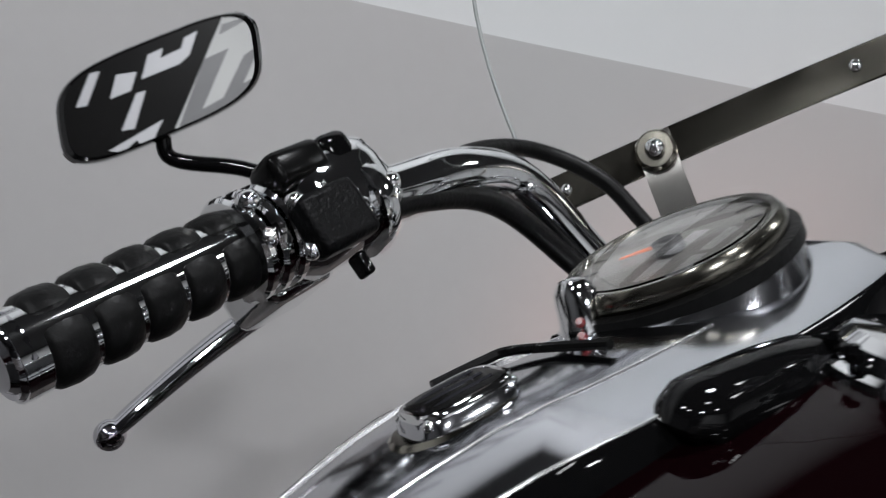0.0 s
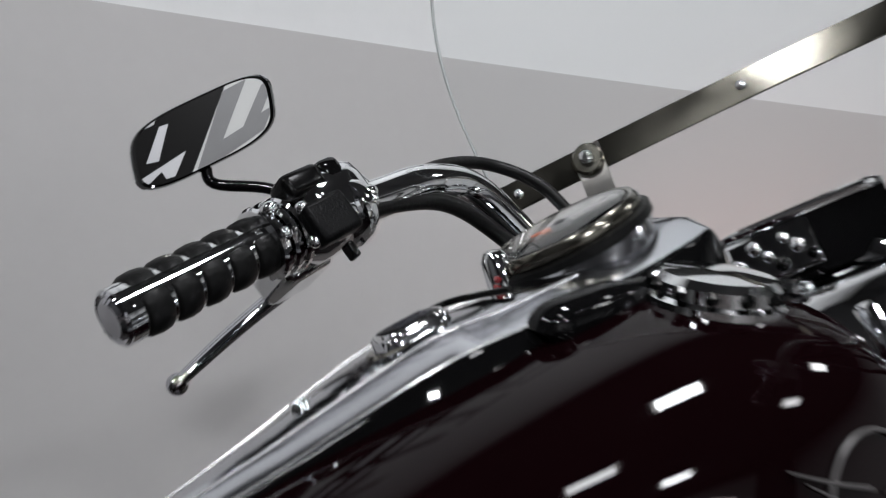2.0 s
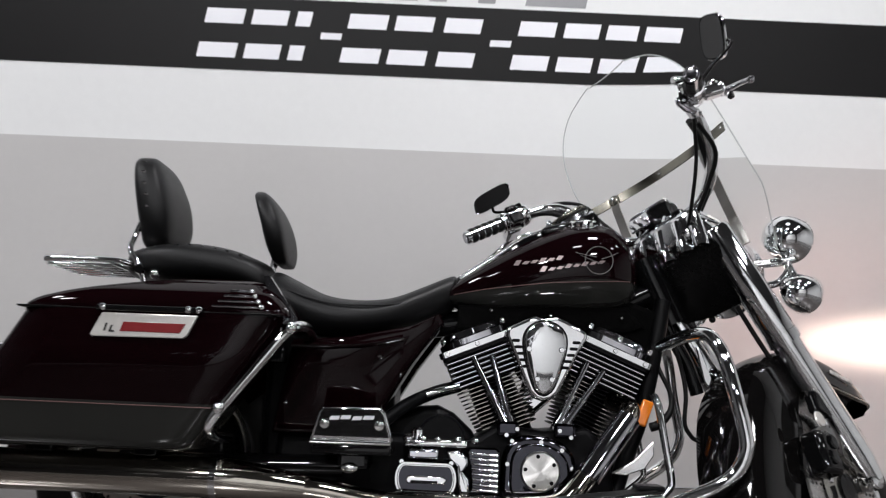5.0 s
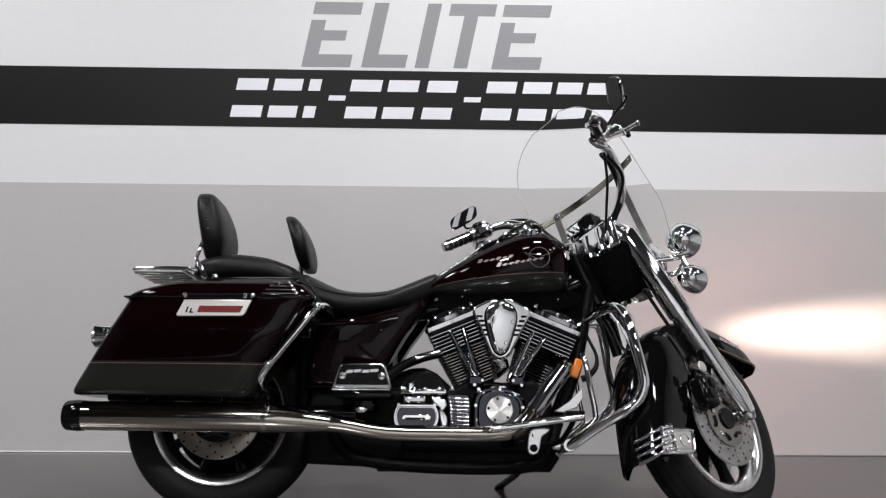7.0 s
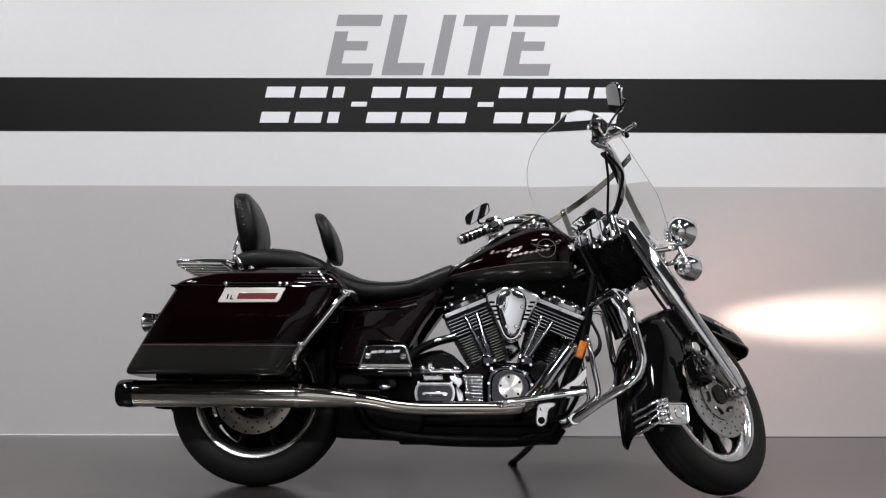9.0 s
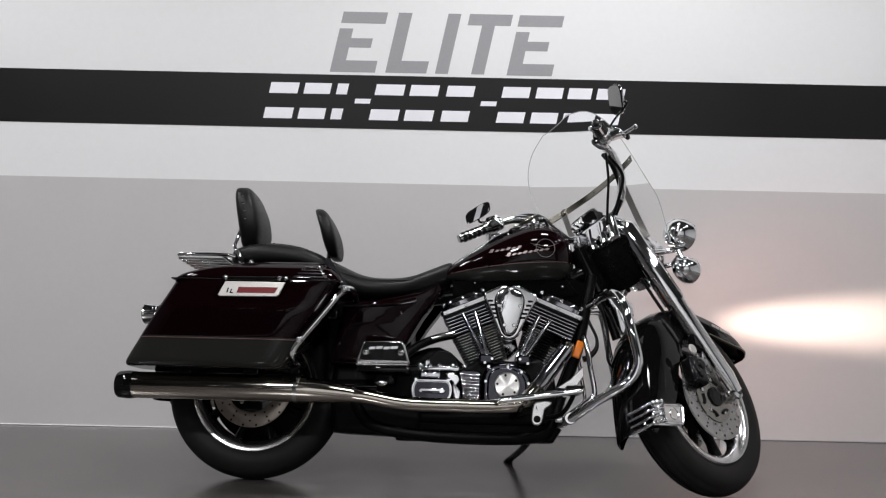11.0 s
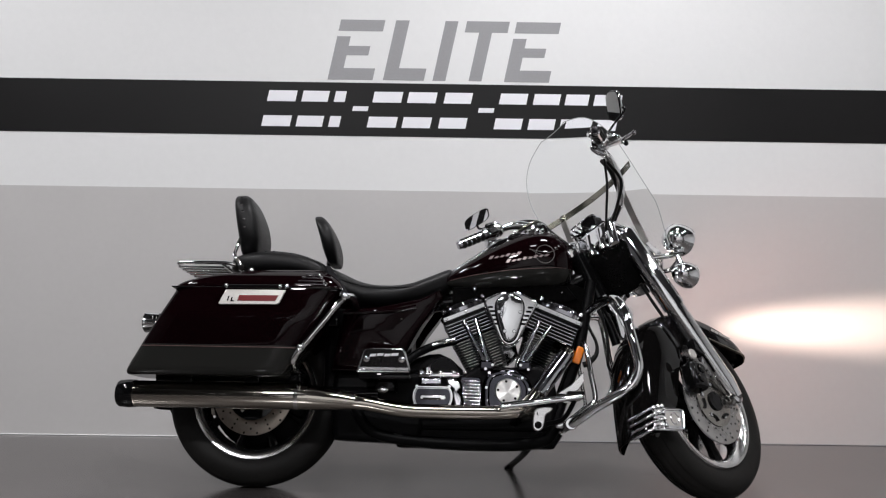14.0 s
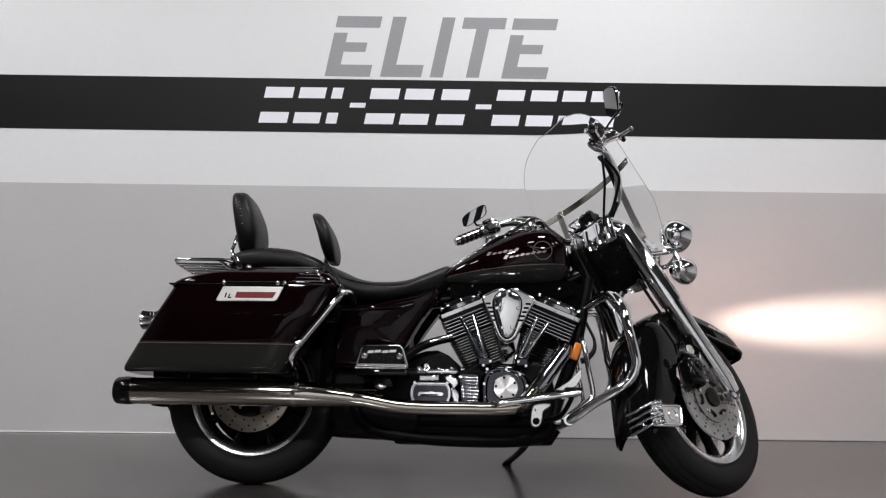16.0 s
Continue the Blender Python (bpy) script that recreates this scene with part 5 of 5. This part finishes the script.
case = plain("crankcase", slab([(0.60, 0.21), (0.58, 0.30), (0.60, 0.385), (0.74, 0.40), (0.80, 0.44), (0.91, 0.43), (1.01, 0.44), (1.06, 0.40), (1.075, 0.30), (1.05, 0.21)], -0.13, 0.13, 0.015, 3), WRINKLE, bike, "black engine crankcase")
for x0, x1 in ((0.80, 0.85), (0.93, 0.98)):
    plain("lifter_block", box(x0, x1, -0.168, -0.12, 0.415, 0.450, 0.008), BLACK_CHROME, case)
CHEST = rounded([(0.822, 0.272), (0.812, 0.335), (0.822, 0.392), (0.862, 0.418), (0.928, 0.414), (0.972, 0.383), (0.984, 0.332), (0.962, 0.282), (0.90, 0.266)])
chest = plain("cam_cover", slab(CHEST, -0.176, -0.12, 0.012, 5), BLACK_CHROME, case, "dark reflecting chrome cam cover")
plain("cover_step", slab([(0.898 + (x - 0.898) * 0.78, 0.341 + (z - 0.341) * 0.78) for x, z in CHEST], -0.184, -0.17, 0.006, 4), BLACK_CHROME, chest)
dome = plain("timing_cover", lathe([(0.045, 0.0), (0.044, 0.009), (0.0405, 0.013), (0.02, 0.014), (0.003, 0.014)], (0, -1, 0), (0, 0, 0), 40), BRUSHED, case, "round brushed timing cover")
dome.location = (0.899, -0.184, 0.341)
for k in range(5):
    a = 2 * math.pi * k / 5 + 0.5
    plain("cover_screw", bolt((0.034 * math.cos(a), -0.013, 0.034 * math.sin(a)), (0, -1, 0), 0.0045, 0.002), WRINKLE, dome)
for k in range(9):
    a = radians(8 + 40 * k)
    plain("chest_bolt", bolt((0.898 + 0.074 * math.cos(a), -0.172, 0.341 + 0.064 * math.sin(a)), (0, -1, 0), 0.006, 0.008), CHROME, chest)
for x, z in ((0.822, 0.418), (0.846, 0.432), (0.942, 0.432), (0.968, 0.418), (0.835, 0.405)):
    plain("lifter_bolt", bolt((x, -0.170, z), (0, -1, 0), 0.006, 0.008), CHROME, chest)
def capsule(cx, cz, hx, hz, grow=0.0, n=9):
    """An outline with straight top and bottom and bowed ends."""
    out = []
    for side in (1, -1):
        for a in np.linspace(-90, 90, n) if side > 0 else np.linspace(90, 270, n):
            a = radians(float(a))
            out.append((cx + side * (hx - hz * 0.62) + (hz * 0.62 + grow) * math.cos(a), cz + (hz + grow) * math.sin(a)))
    return out


gear = plain("transmission_cover", slab(capsule(0.645, 0.317, 0.069, 0.036), -0.214, -0.13, 0.006, 3), CHROME, case, "chrome transmission side cover")
ring_bm = bmesh.new()
rim = [capsule(0.645, 0.317, 0.069, 0.036, g) for g in (0.0, -0.0015, -0.0055, -0.0075)]
skin(ring_bm, [[ring_bm.verts.new((x, y, z)) for x, z in o] for o, y in zip(rim, (-0.212, -0.222, -0.222, -0.213))], caps=False)
plain("cover_ring", ring_bm, CHROME, gear)
# near-black metal carries the inner plate's dark reflection in its colour
plain("cover_dark_reflection", slab(capsule(0.645, 0.317, 0.069, 0.036, -0.009), -0.2165, -0.213, 0.001), BLACK_CHROME, gear)
plain("cover_bar", slab([(0.606, 0.306), (0.600, 0.313), (0.606, 0.323), (0.684, 0.323), (0.692, 0.316), (0.686, 0.306)], -0.2225, -0.216, 0.003, 3), CHROME, gear)
plain("bar_inset", slab([(0.612, 0.309), (0.612, 0.3135), (0.672, 0.3135), (0.672, 0.309)], -0.2235, -0.222, 0), WRINKLE, gear)
for x, z in ((0.590, 0.352), (0.700, 0.352), (0.590, 0.282), (0.700, 0.282)):
    plain("cover_bolt", bolt((x, -0.208, z), (0, -1, 0), 0.006), CHROME, gear)
top_case = plain("transmission_top", box(0.592, 0.735, -0.196, -0.06, 0.384, 0.402, 0.006, 3), CHROME, case, "chrome transmission top housing")
plain("top_plate", box(0.602, 0.672, -0.206, -0.10, 0.358, 0.380, 0.006, 3), DARK_CHROME, top_case)
for x, r in ((0.600, 0.012), (0.634, 0.009), (0.668, 0.009), (0.712, 0.011), (0.752, 0.010)):
    plain("top_bolt", ball((x, -0.19, 0.402), r, (1, 1, 0.8), 12), CHROME, top_case)
plain("side_link", slab([(0.690, 0.376), (0.712, 0.380), (0.736, 0.366), (0.738, 0.350), (0.726, 0.335), (0.740, 0.318), (0.742, 0.288), (0.722, 0.286), (0.716, 0.310), (0.714, 0.345), (0.694, 0.360)], -0.212, -0.15, 0.005, 3), CHROME, case, "polished side link plate")
ribs = plain("ribbed_cover", slab([(0.738, 0.288), (0.746, 0.300), (0.744, 0.340), (0.734, 0.378), (0.742, 0.388), (0.800, 0.388), (0.808, 0.380), (0.808, 0.294), (0.802, 0.286)], -0.196, -0.12, 0.004, 2), BLACK_CHROME, case, "ribbed polished engine side cover")
for k in range(8):
    z = 0.2945 + 0.0112 * k
    x0 = float(np.interp(z, (0.30, 0.34, 0.378), (0.749, 0.747, 0.738)))
    plain("rib", tube([(x0, -0.196, z + 0.003), (x0 + 0.02, -0.198, z + 0.001), (0.785, -0.198, z), (0.804, -0.196, z - 0.001)], 0.0036, 10, 4), DARK_CHROME, ribs)
plain("starter_housing", lathe([(0.048, -0.16), (0.052, -0.15), (0.052, 0.05), (0.03, 0.06)], (0, 1, 0), (0.675, 0, 0.405), 28), WRINKLE, case)
plain("oil_filler", lathe([(0.016, 0), (0.016, 0.03), (0.01, 0.036)], (0, 0, 1), (0.62, -0.15, 0.39), 16), CHROME, case)
plain("intake_manifold", tube([(0.85, -0.03, 0.57), (0.91, -0.05, 0.60), (0.97, -0.03, 0.57)], 0.028), WRINKLE, case)
plain("throttle_body", tube([(0.905, -0.05, 0.60), (0.905, -0.17, 0.60)], 0.04, 20, curve=False), WRINKLE, case)
plain("exhaust_shield", tube([(1.0, -0.222, 0.335), (1.045, -0.203, 0.398), (1.096, -0.180, 0.467)], 0.028, 18, 6), DARK_CHROME, bike, "dark chrome exhaust heat shield")
plain("rear_header", tube([(0.71, -0.07, 0.525), (0.65, -0.11, 0.505), (0.59, -0.14, 0.475), (0.54, -0.16, 0.435)], 0.015, 16, 6), WRINKLE, bike, "dark rear exhaust pipe")
plain("rear_shield", tube([(0.635, -0.142, 0.500), (0.665, -0.135, 0.510), (0.71, -0.12, 0.522)], 0.008, 12), CHROME, bike)

# air cleaner
ac = plain("air_cleaner", slab([(0.814, 0.642), (0.816, 0.660), (0.86, 0.682), (0.882, 0.690), (0.90, 0.684), (0.93, 0.690), (0.95, 0.682), (0.998, 0.657), (1.000, 0.644), (0.978, 0.60), (0.958, 0.56), (0.936, 0.515), (0.921, 0.501), (0.903, 0.496), (0.885, 0.501), (0.870, 0.515), (0.850, 0.56), (0.834, 0.60)], -0.185, -0.14, 0.008, 3), CHROME, bike, "polished air cleaner backing with wings")
spade = [(0.856, 0.640), (0.866, 0.660), (0.882, 0.672), (0.902, 0.6765), (0.922, 0.672), (0.940, 0.660), (0.950, 0.640), (0.950, 0.612), (0.941, 0.575), (0.928, 0.535), (0.917, 0.518), (0.902, 0.511), (0.887, 0.518), (0.877, 0.535), (0.864, 0.575), (0.856, 0.612)]
spade = rounded(spade)
plain("air_cleaner_groove", slab([(0.902 + (x - 0.902) * 1.09, 0.592 + (z - 0.592) * 1.05) for x, z in spade], -0.1875, -0.18, 0.001), WRINKLE, ac)
cov_bm = slab(spade, -0.205, -0.18, 0.007, 3)
bmesh.ops.bisect_plane(cov_bm, geom=cov_bm.verts[:] + cov_bm.edges[:] + cov_bm.faces[:], plane_co=(0.9025, 0, 0), plane_no=(1, 0, 0))
for z in (0.622, 0.635, 0.648, 0.661):
    bmesh.ops.bisect_plane(cov_bm, geom=cov_bm.verts[:] + cov_bm.edges[:] + cov_bm.faces[:], plane_co=(0, 0, z), plane_no=(0, 0, 1))
for v in cov_bm.verts:
    if v.co.y < -0.195:
        v.co.y += 0.045 * abs(v.co.x - 0.9025) - 0.06 * (v.co.z - 0.592) + 0.73 * max(0.0, v.co.z - 0.622) ** 2
cov = plain("air_cleaner_cover", cov_bm, CHROME, ac, "chrome spade-shaped air cleaner cover")
for x, z in ((0.866, 0.612), (0.940, 0.612), (0.886, 0.545), (0.919, 0.545), (0.902, 0.667)):
    plain("cover_screw", bolt((x, -0.205, z), (0, -1, 0), 0.0065, 0.003), CHROME, cov)
for k in range(5):
    for x, dx in ((0.828, 0.0062), (0.966, -0.0062)):
        plain("cover_slot", box(x + dx * k, x + dx * k + 0.018, -0.189, -0.184, 0.628 - 0.0145 * k, 0.635 - 0.0145 * k, 0.002, 1), WRINKLE, ac)

# frame, covers and boards
BOARD_TILT = Matrix(((1, 0, 0, 0), (0, 1, -0.25, 0.1), (0, 0, 1, 0), (0, 0, 0, 1)))
OUTWARD = Matrix(((1, 0, 0, 0), (0, 1, -0.2, 0.1), (0, 0, 1, 0), (0, 0, 0, 1)))
for s in (-1, 1):
    fl = (lambda b: b) if s == -1 else mirrored
    plain("frame_rail", fl(tube([(1.20, -0.05, 0.75), (1.187, -0.062, 0.68), (1.169, -0.065, 0.586), (1.146, -0.066, 0.477), (1.111, -0.072, 0.38), (1.075, -0.095, 0.28), (1.055, -0.115, 0.215), (1.0, -0.12, 0.175), (0.80, -0.12, 0.165), (0.56, -0.12, 0.175), (0.42, -0.12, 0.21), (0.35, -0.12, 0.33)], 0.0205, 14, 5)), WRINKLE, bike, "black tubular frame rail")
    gd = plain("engine_guard", fl(tube([(1.182, -0.062, 0.636), (1.207, -0.12, 0.649), (1.24, -0.185, 0.661), (1.266, -0.225, 0.656), (1.286, -0.262, 0.612), (1.303, -0.290, 0.53), (1.321, -0.30, 0.445), (1.321, -0.30, 0.408), (1.303, -0.298, 0.367), (1.266, -0.288, 0.334), (1.195, -0.245, 0.294), (1.12, -0.18, 0.24), (1.085, -0.13, 0.225)], 0.0158, 16, 7)), CHROME, bike, "chrome engine guard")
    plain("guard_clamp", fl(joined(lathe([(0.008, 0), (0.0185, 0.0), (0.021, 0.004), (0.021, 0.03), (0.0185, 0.034), (0.008, 0.034)], (0, -1, 0), (1.113, -0.15, 0.238), 24, True), box(1.06, 1.10, -0.16, -0.12, 0.222, 0.25, 0.008))), CHROME, gd)
    plain("clamp_core", fl(lathe([(0.0085, 0), (0.0085, 0.03)], (0, -1, 0), (1.113, -0.15, 0.238), 16)), WRINKLE, gd)
    plain("guard_lower_tube", fl(tube([(1.163, -0.13, 0.520), (1.170, -0.15, 0.492), (1.183, -0.16, 0.409), (1.196, -0.16, 0.338), (1.190, -0.16, 0.312), (1.146, -0.16, 0.275), (1.116, -0.16, 0.250)], 0.0092, 14)), CHROME, bike, "chrome guard inner bar")
    if s < 0:
        plain("side_reflector", fl(moved(box(-0.0135, 0.0135, -0.008, 0.008, -0.031, 0.031, 0.005, 3), Matrix.Translation((1.148, -0.092, 0.480)) @ pose(0, 0, 0, 0, 20, 0))), AMBER, bike, "amber side reflector")
    plain("side_cover", fl(moved(loft([[(0.47 + (x - 0.47) * k, -y * (1 - 0.12 * min(1.0, max(0.0, (x - 0.43) / 0.22))), 0.53 + (z - 0.53) * k) for x, z in ((0.285, 0.40), (0.315, 0.55), (0.33, 0.612), (0.45, 0.622), (0.60, 0.655), (0.66, 0.685), (0.67, 0.665), (0.60, 0.565), (0.55, 0.48), (0.515, 0.40))] for y, k in ((0.10, 1), (0.178, 1), (0.190, 0.985), (0.198, 0.94), (0.204, 0.8), (0.208, 0.55), (0.209, 0.25))]), OUTWARD)), CHERRY, bike, "black cherry side cover")
    plain("cover_crease", fl(moved(tube([(0.33, -0.2, 0.598), (0.42, -0.203, 0.600), (0.5, -0.197, 0.607), (0.58, -0.187, 0.625)], 0.0075, 10, 5), OUTWARD)), CHERRY, bike)
    for x, y, z in ((0.44, 0.199, 0.50), (0.53, 0.189, 0.58), (0.32, 0.2, 0.47)):
        plain("cover_screw", fl(moved(ball((x, -y, z), 0.005, sides=8), OUTWARD)), CHROME, bike)
    # passenger board, folded up
    pb = plain("passenger_footboard", fl(moved(slab([(0.396, 0.396), (0.414, 0.455), (0.424, 0.465), (0.546, 0.467), (0.558, 0.457), (0.575, 0.398), (0.566, 0.39), (0.402, 0.388)], -0.302, -0.285, 0.006, 3), BOARD_TILT)), CHROME, bike, "chrome folded passenger footboard")
    # the chrome plate's dark reflection, painted on as a black inset
    plain("board_reflection_inset", fl(moved(slab([(0.406, 0.404), (0.420, 0.454), (0.428, 0.461), (0.543, 0.463), (0.551, 0.455), (0.566, 0.404)], -0.3045, -0.301, 0.002), BOARD_TILT)), BLACK_PAINT, pb)
    for x0, x1, z0 in ((0.438, 0.458, 0.438), (0.461, 0.482, 0.440), (0.486, 0.506, 0.439), (0.509, 0.532, 0.441)):
        plain("script_bar", fl(moved(slab([(x0, z0), (x0 + 0.004, z0 + 0.008), (x1 + 0.003, z0 + 0.009), (x1, z0 + 0.001)], -0.3075, -0.304, 0), BOARD_TILT)), SIGN_WHITE, pb)
    for x in (0.428, 0.545):
        plain("board_stud", fl(moved(lathe([(0.0105, 0), (0.0105, 0.004), (0.007, 0.007), (0.002, 0.008)], (0, -1, 0), (x, -0.304, 0.430), 18), BOARD_TILT)), CHROME, pb)
    plain("board_lip", fl(moved(tube([(0.398, -0.305, 0.391), (0.570, -0.305, 0.392)], 0.0045, 10, curve=False), BOARD_TILT)), CHROME, pb)
    plain("board_bracket", fl(joined(box(0.40, 0.57, -0.30, -0.15, 0.366, 0.388, 0.006), box(0.45, 0.52, -0.24, -0.14, 0.33, 0.37, 0.01))), BLACK_PAINT, bike)
    plain("bracket_nut", fl(joined(ball((0.478, -0.243, 0.335), 0.017, (1.1, 0.5, 0.7), 14))), SATIN, bike)
    bd = plain("rider_footboard", fl(moved(box(-0.135, 0.135, -0.05, 0.05, -0.008, 0.008, 0.006, 3), Matrix.Translation((1.0, -0.335, 0.296)) @ pose(0, 0, 0, 0, -8, 0))), CHROME, bike, "rider footboard with rubber top")
    plain("board_rubber", fl(moved(box(-0.125, 0.125, -0.042, 0.042, 0.008, 0.013, 0.002, 1), Matrix.Translation((1.0, -0.335, 0.296)) @ pose(0, 0, 0, 0, -8, 0))), RUBBER, bd)
    plain("board_mount", fl(joined(slab(rounded([(0.984, 0.275), (1.012, 0.285), (1.040, 0.284), (1.038, 0.272), (1.020, 0.258), (1.014, 0.232), (1.008, 0.214), (0.994, 0.207), (0.980, 0.213), (0.976, 0.232)]), -0.30, -0.288, 0.004))), SATIN, bike, "bright footboard mount")
    plain("mount_bolt", fl(lathe([(0.0115, 0), (0.0115, 0.005), (0.005, 0.006)], (0, -1, 0), (0.995, -0.3, 0.227), 18)), WRINKLE, bike)
    plain("board_arm", fl(tube([(0.92, -0.12, 0.24), (0.95, -0.25, 0.25), (1.0, -0.29, 0.265)], 0.014)), BLACK_PAINT, bike)
plain("brake_pedal", joined(tube([(1.03, -0.2, 0.235), (1.08, -0.24, 0.25), (1.11, -0.29, 0.30), (1.115, -0.32, 0.325)], 0.008), box(1.085, 1.14, -0.36, -0.29, 0.322, 0.334, 0.004)), WRINKLE, bike, "black brake pedal")
plain("oil_pan", slab([(0.52, 0.15), (0.50, 0.20), (0.56, 0.24), (1.05, 0.235), (1.09, 0.20), (1.06, 0.155)], -0.115, 0.115, 0.01), WRINKLE, bike, "black oil pan")
plain("neck_cover", slab([(1.05, 0.60), (1.05, 0.72), (1.12, 0.745), (1.19, 0.72), (1.215, 0.66), (1.19, 0.62), (1.12, 0.60)], -0.07, 0.07, 0.012, 3), LOOM, bike, "black steering neck cover")
plain("neck_brace", tube([(1.215, 0, 0.71), (1.245, 0, 0.65), (1.272, 0, 0.60), (1.296, 0, 0.53)], 0.017), BLACK_PAINT, bike, "black neck brace tube")
plain("horn_bracket", slab([(1.285, 0.645), (1.297, 0.64), (1.325, 0.57), (1.318, 0.545), (1.306, 0.56)], -0.03, -0.022, 0.003), CHROME, bike, "chrome bracket behind the guard")
plain("wiring_hose", tube([(1.225, -0.015, 0.68), (1.25, -0.02, 0.60), (1.262, -0.025, 0.53), (1.259, -0.025, 0.46), (1.275, -0.02, 0.43), (1.29, -0.01, 0.42)], 0.0055, 10, 6), RUBBER, bike, "black rubber hose")
plain("steering_neck", tube([(1.235, 0, 0.70), (1.16, 0, 0.86)], 0.04, 20, curve=False), BLACK_PAINT, bike, "black steering neck")
plain("frame_backbone", tube([(1.19, 0, 0.78), (1.0, 0, 0.70), (0.72, 0, 0.685), (0.40, 0, 0.62)], 0.03, 14, 5), BLACK_PAINT, bike, "black frame backbone")
plain("tank_underside", slab([(0.70, 0.66), (0.70, 0.72), (1.11, 0.73), (1.15, 0.68), (1.10, 0.665), (0.9, 0.672)], -0.09, 0.09, 0.012), LOOM, bike, "black coil and wiring box under the tank")
for p in ((0.78, -0.12, 0.705), (0.88, -0.12, 0.69), (0.92, -0.12, 0.697), (1.09, -0.11, 0.70)):
    plain("loom_clip", ball(p, 0.0045, sides=10), CHROME, bike)
plain("swing_arm_block", slab([(0.30, 0.17), (0.28, 0.30), (0.29, 0.41), (0.60, 0.41), (0.62, 0.30), (0.60, 0.16)], -0.125, 0.125, 0.02, 3), WRINKLE, bike, "black transmission rear casing")
plain("starter_cover", slab([(0.50, 0.38), (0.515, 0.43), (0.56, 0.455), (0.62, 0.475), (0.66, 0.478), (0.70, 0.46), (0.745, 0.42), (0.77, 0.38)], -0.10, 0.10, 0.02, 3), WRINKLE, bike, "black starter and exhaust casing")
plain("drive_pulley", lathe([(0.03, -0.012), (0.185, -0.012), (0.192, -0.008), (0.192, 0.012), (0.03, 0.012)], (0, 1, 0), (0, 0.09, 0.32), 48), WRINKLE, bike, "black rear drive pulley")
plain("oil_tank_box", box(0.25, 0.56, -0.11, 0.11, 0.30, 0.64, 0.02, 3), WRINKLE, bike, "black battery and oil tank box")
plain("swing_arm", joined(tube([(0.0, -0.13, 0.32), (0.45, -0.12, 0.33)], 0.026, 14, curve=False), tube([(0.0, 0.13, 0.32), (0.45, 0.12, 0.33)], 0.026, 14, curve=False)), BLACK_PAINT, bike, "black swing arm")
plain("fender_strut", joined(box(-0.25, 0.3, -0.15, -0.10, 0.56, 0.60, 0.006), box(-0.25, 0.3, 0.10, 0.15, 0.56, 0.60, 0.006)), BLACK_PAINT, bike)
stand = plain("side_stand", tube([(1.00, 0.12, 0.185), (0.972, 0.26, 0.142), (0.94, 0.40, 0.108), (0.922, 0.46, 0.094)], [0.015, 0.013, 0.012, 0.013], 12), BLACK_PAINT, bike, "black side stand")
plain("stand_foot", lathe([(0.018, -0.004), (0.02, 0.0), (0.016, 0.006)], (0, -0.179, 0.984), (0.92, 0.462, 0.0885), 14), BLACK_PAINT, stand)
plain("horn_cover", slab([(0.86, 0.50), (0.88, 0.58), (0.93, 0.58), (0.95, 0.50), (0.905, 0.46)], 0.13, 0.18, 0.015, 3), CHROME, bike, "chrome horn cover")
plain("brake_hose", tube([(1.175, -0.055, 0.62), (1.192, -0.07, 0.575), (1.214, -0.075, 0.525), (1.212, -0.078, 0.485), (1.185, -0.08, 0.455), (1.165, -0.08, 0.447)], [0.0055, 0.0055, 0.0055, 0.008, 0.011, 0.011], 10, 6), RUBBER, bike, "black rubber hose")
front("front_brake_line", tube([(1.33, -0.075, 0.72), (1.38, -0.07, 0.66), (1.43, -0.075, 0.56), (1.43, -0.085, 0.42)], 0.006, 10, 6), RUBBER, bike, "black front brake line")
plain("pipe_bracket", slab([(1.066, 0.34), (1.117, 0.372), (1.162, 0.419), (1.164, 0.385), (1.142, 0.353), (1.10, 0.338)], -0.135, -0.125, 0.003), SATIN, bike, "bright pipe bracket plate")

# the lit headlamp: its beam and the wide spill round it
def head_light(name, power, angle, blend, colour, target, roll, tall):
    data = bpy.data.lights.new(name, "SPOT")
    data.energy, data.spot_size, data.spot_blend, data.color, data.shadow_soft_size = power, radians(angle), blend, colour, 0.05
    new(name, data).matrix_world = look(bike.matrix_world @ STEERING @ V((1.53, 0, 0.868)), target, roll) @ Matrix.Diagonal((1.0, tall, 1.0, 1.0))


head_light("headlamp_beam", BEAM_POWER, 60, 1.0, (1.0, 0.76, 0.63), (2.80, WALL_Y, 0.572), 14, 0.19)
head_light("headlamp_spill", SPILL_POWER, 124, 1.0, (1.0, 0.46, 0.36), (2.75, WALL_Y, 0.45), 0, 0.6)
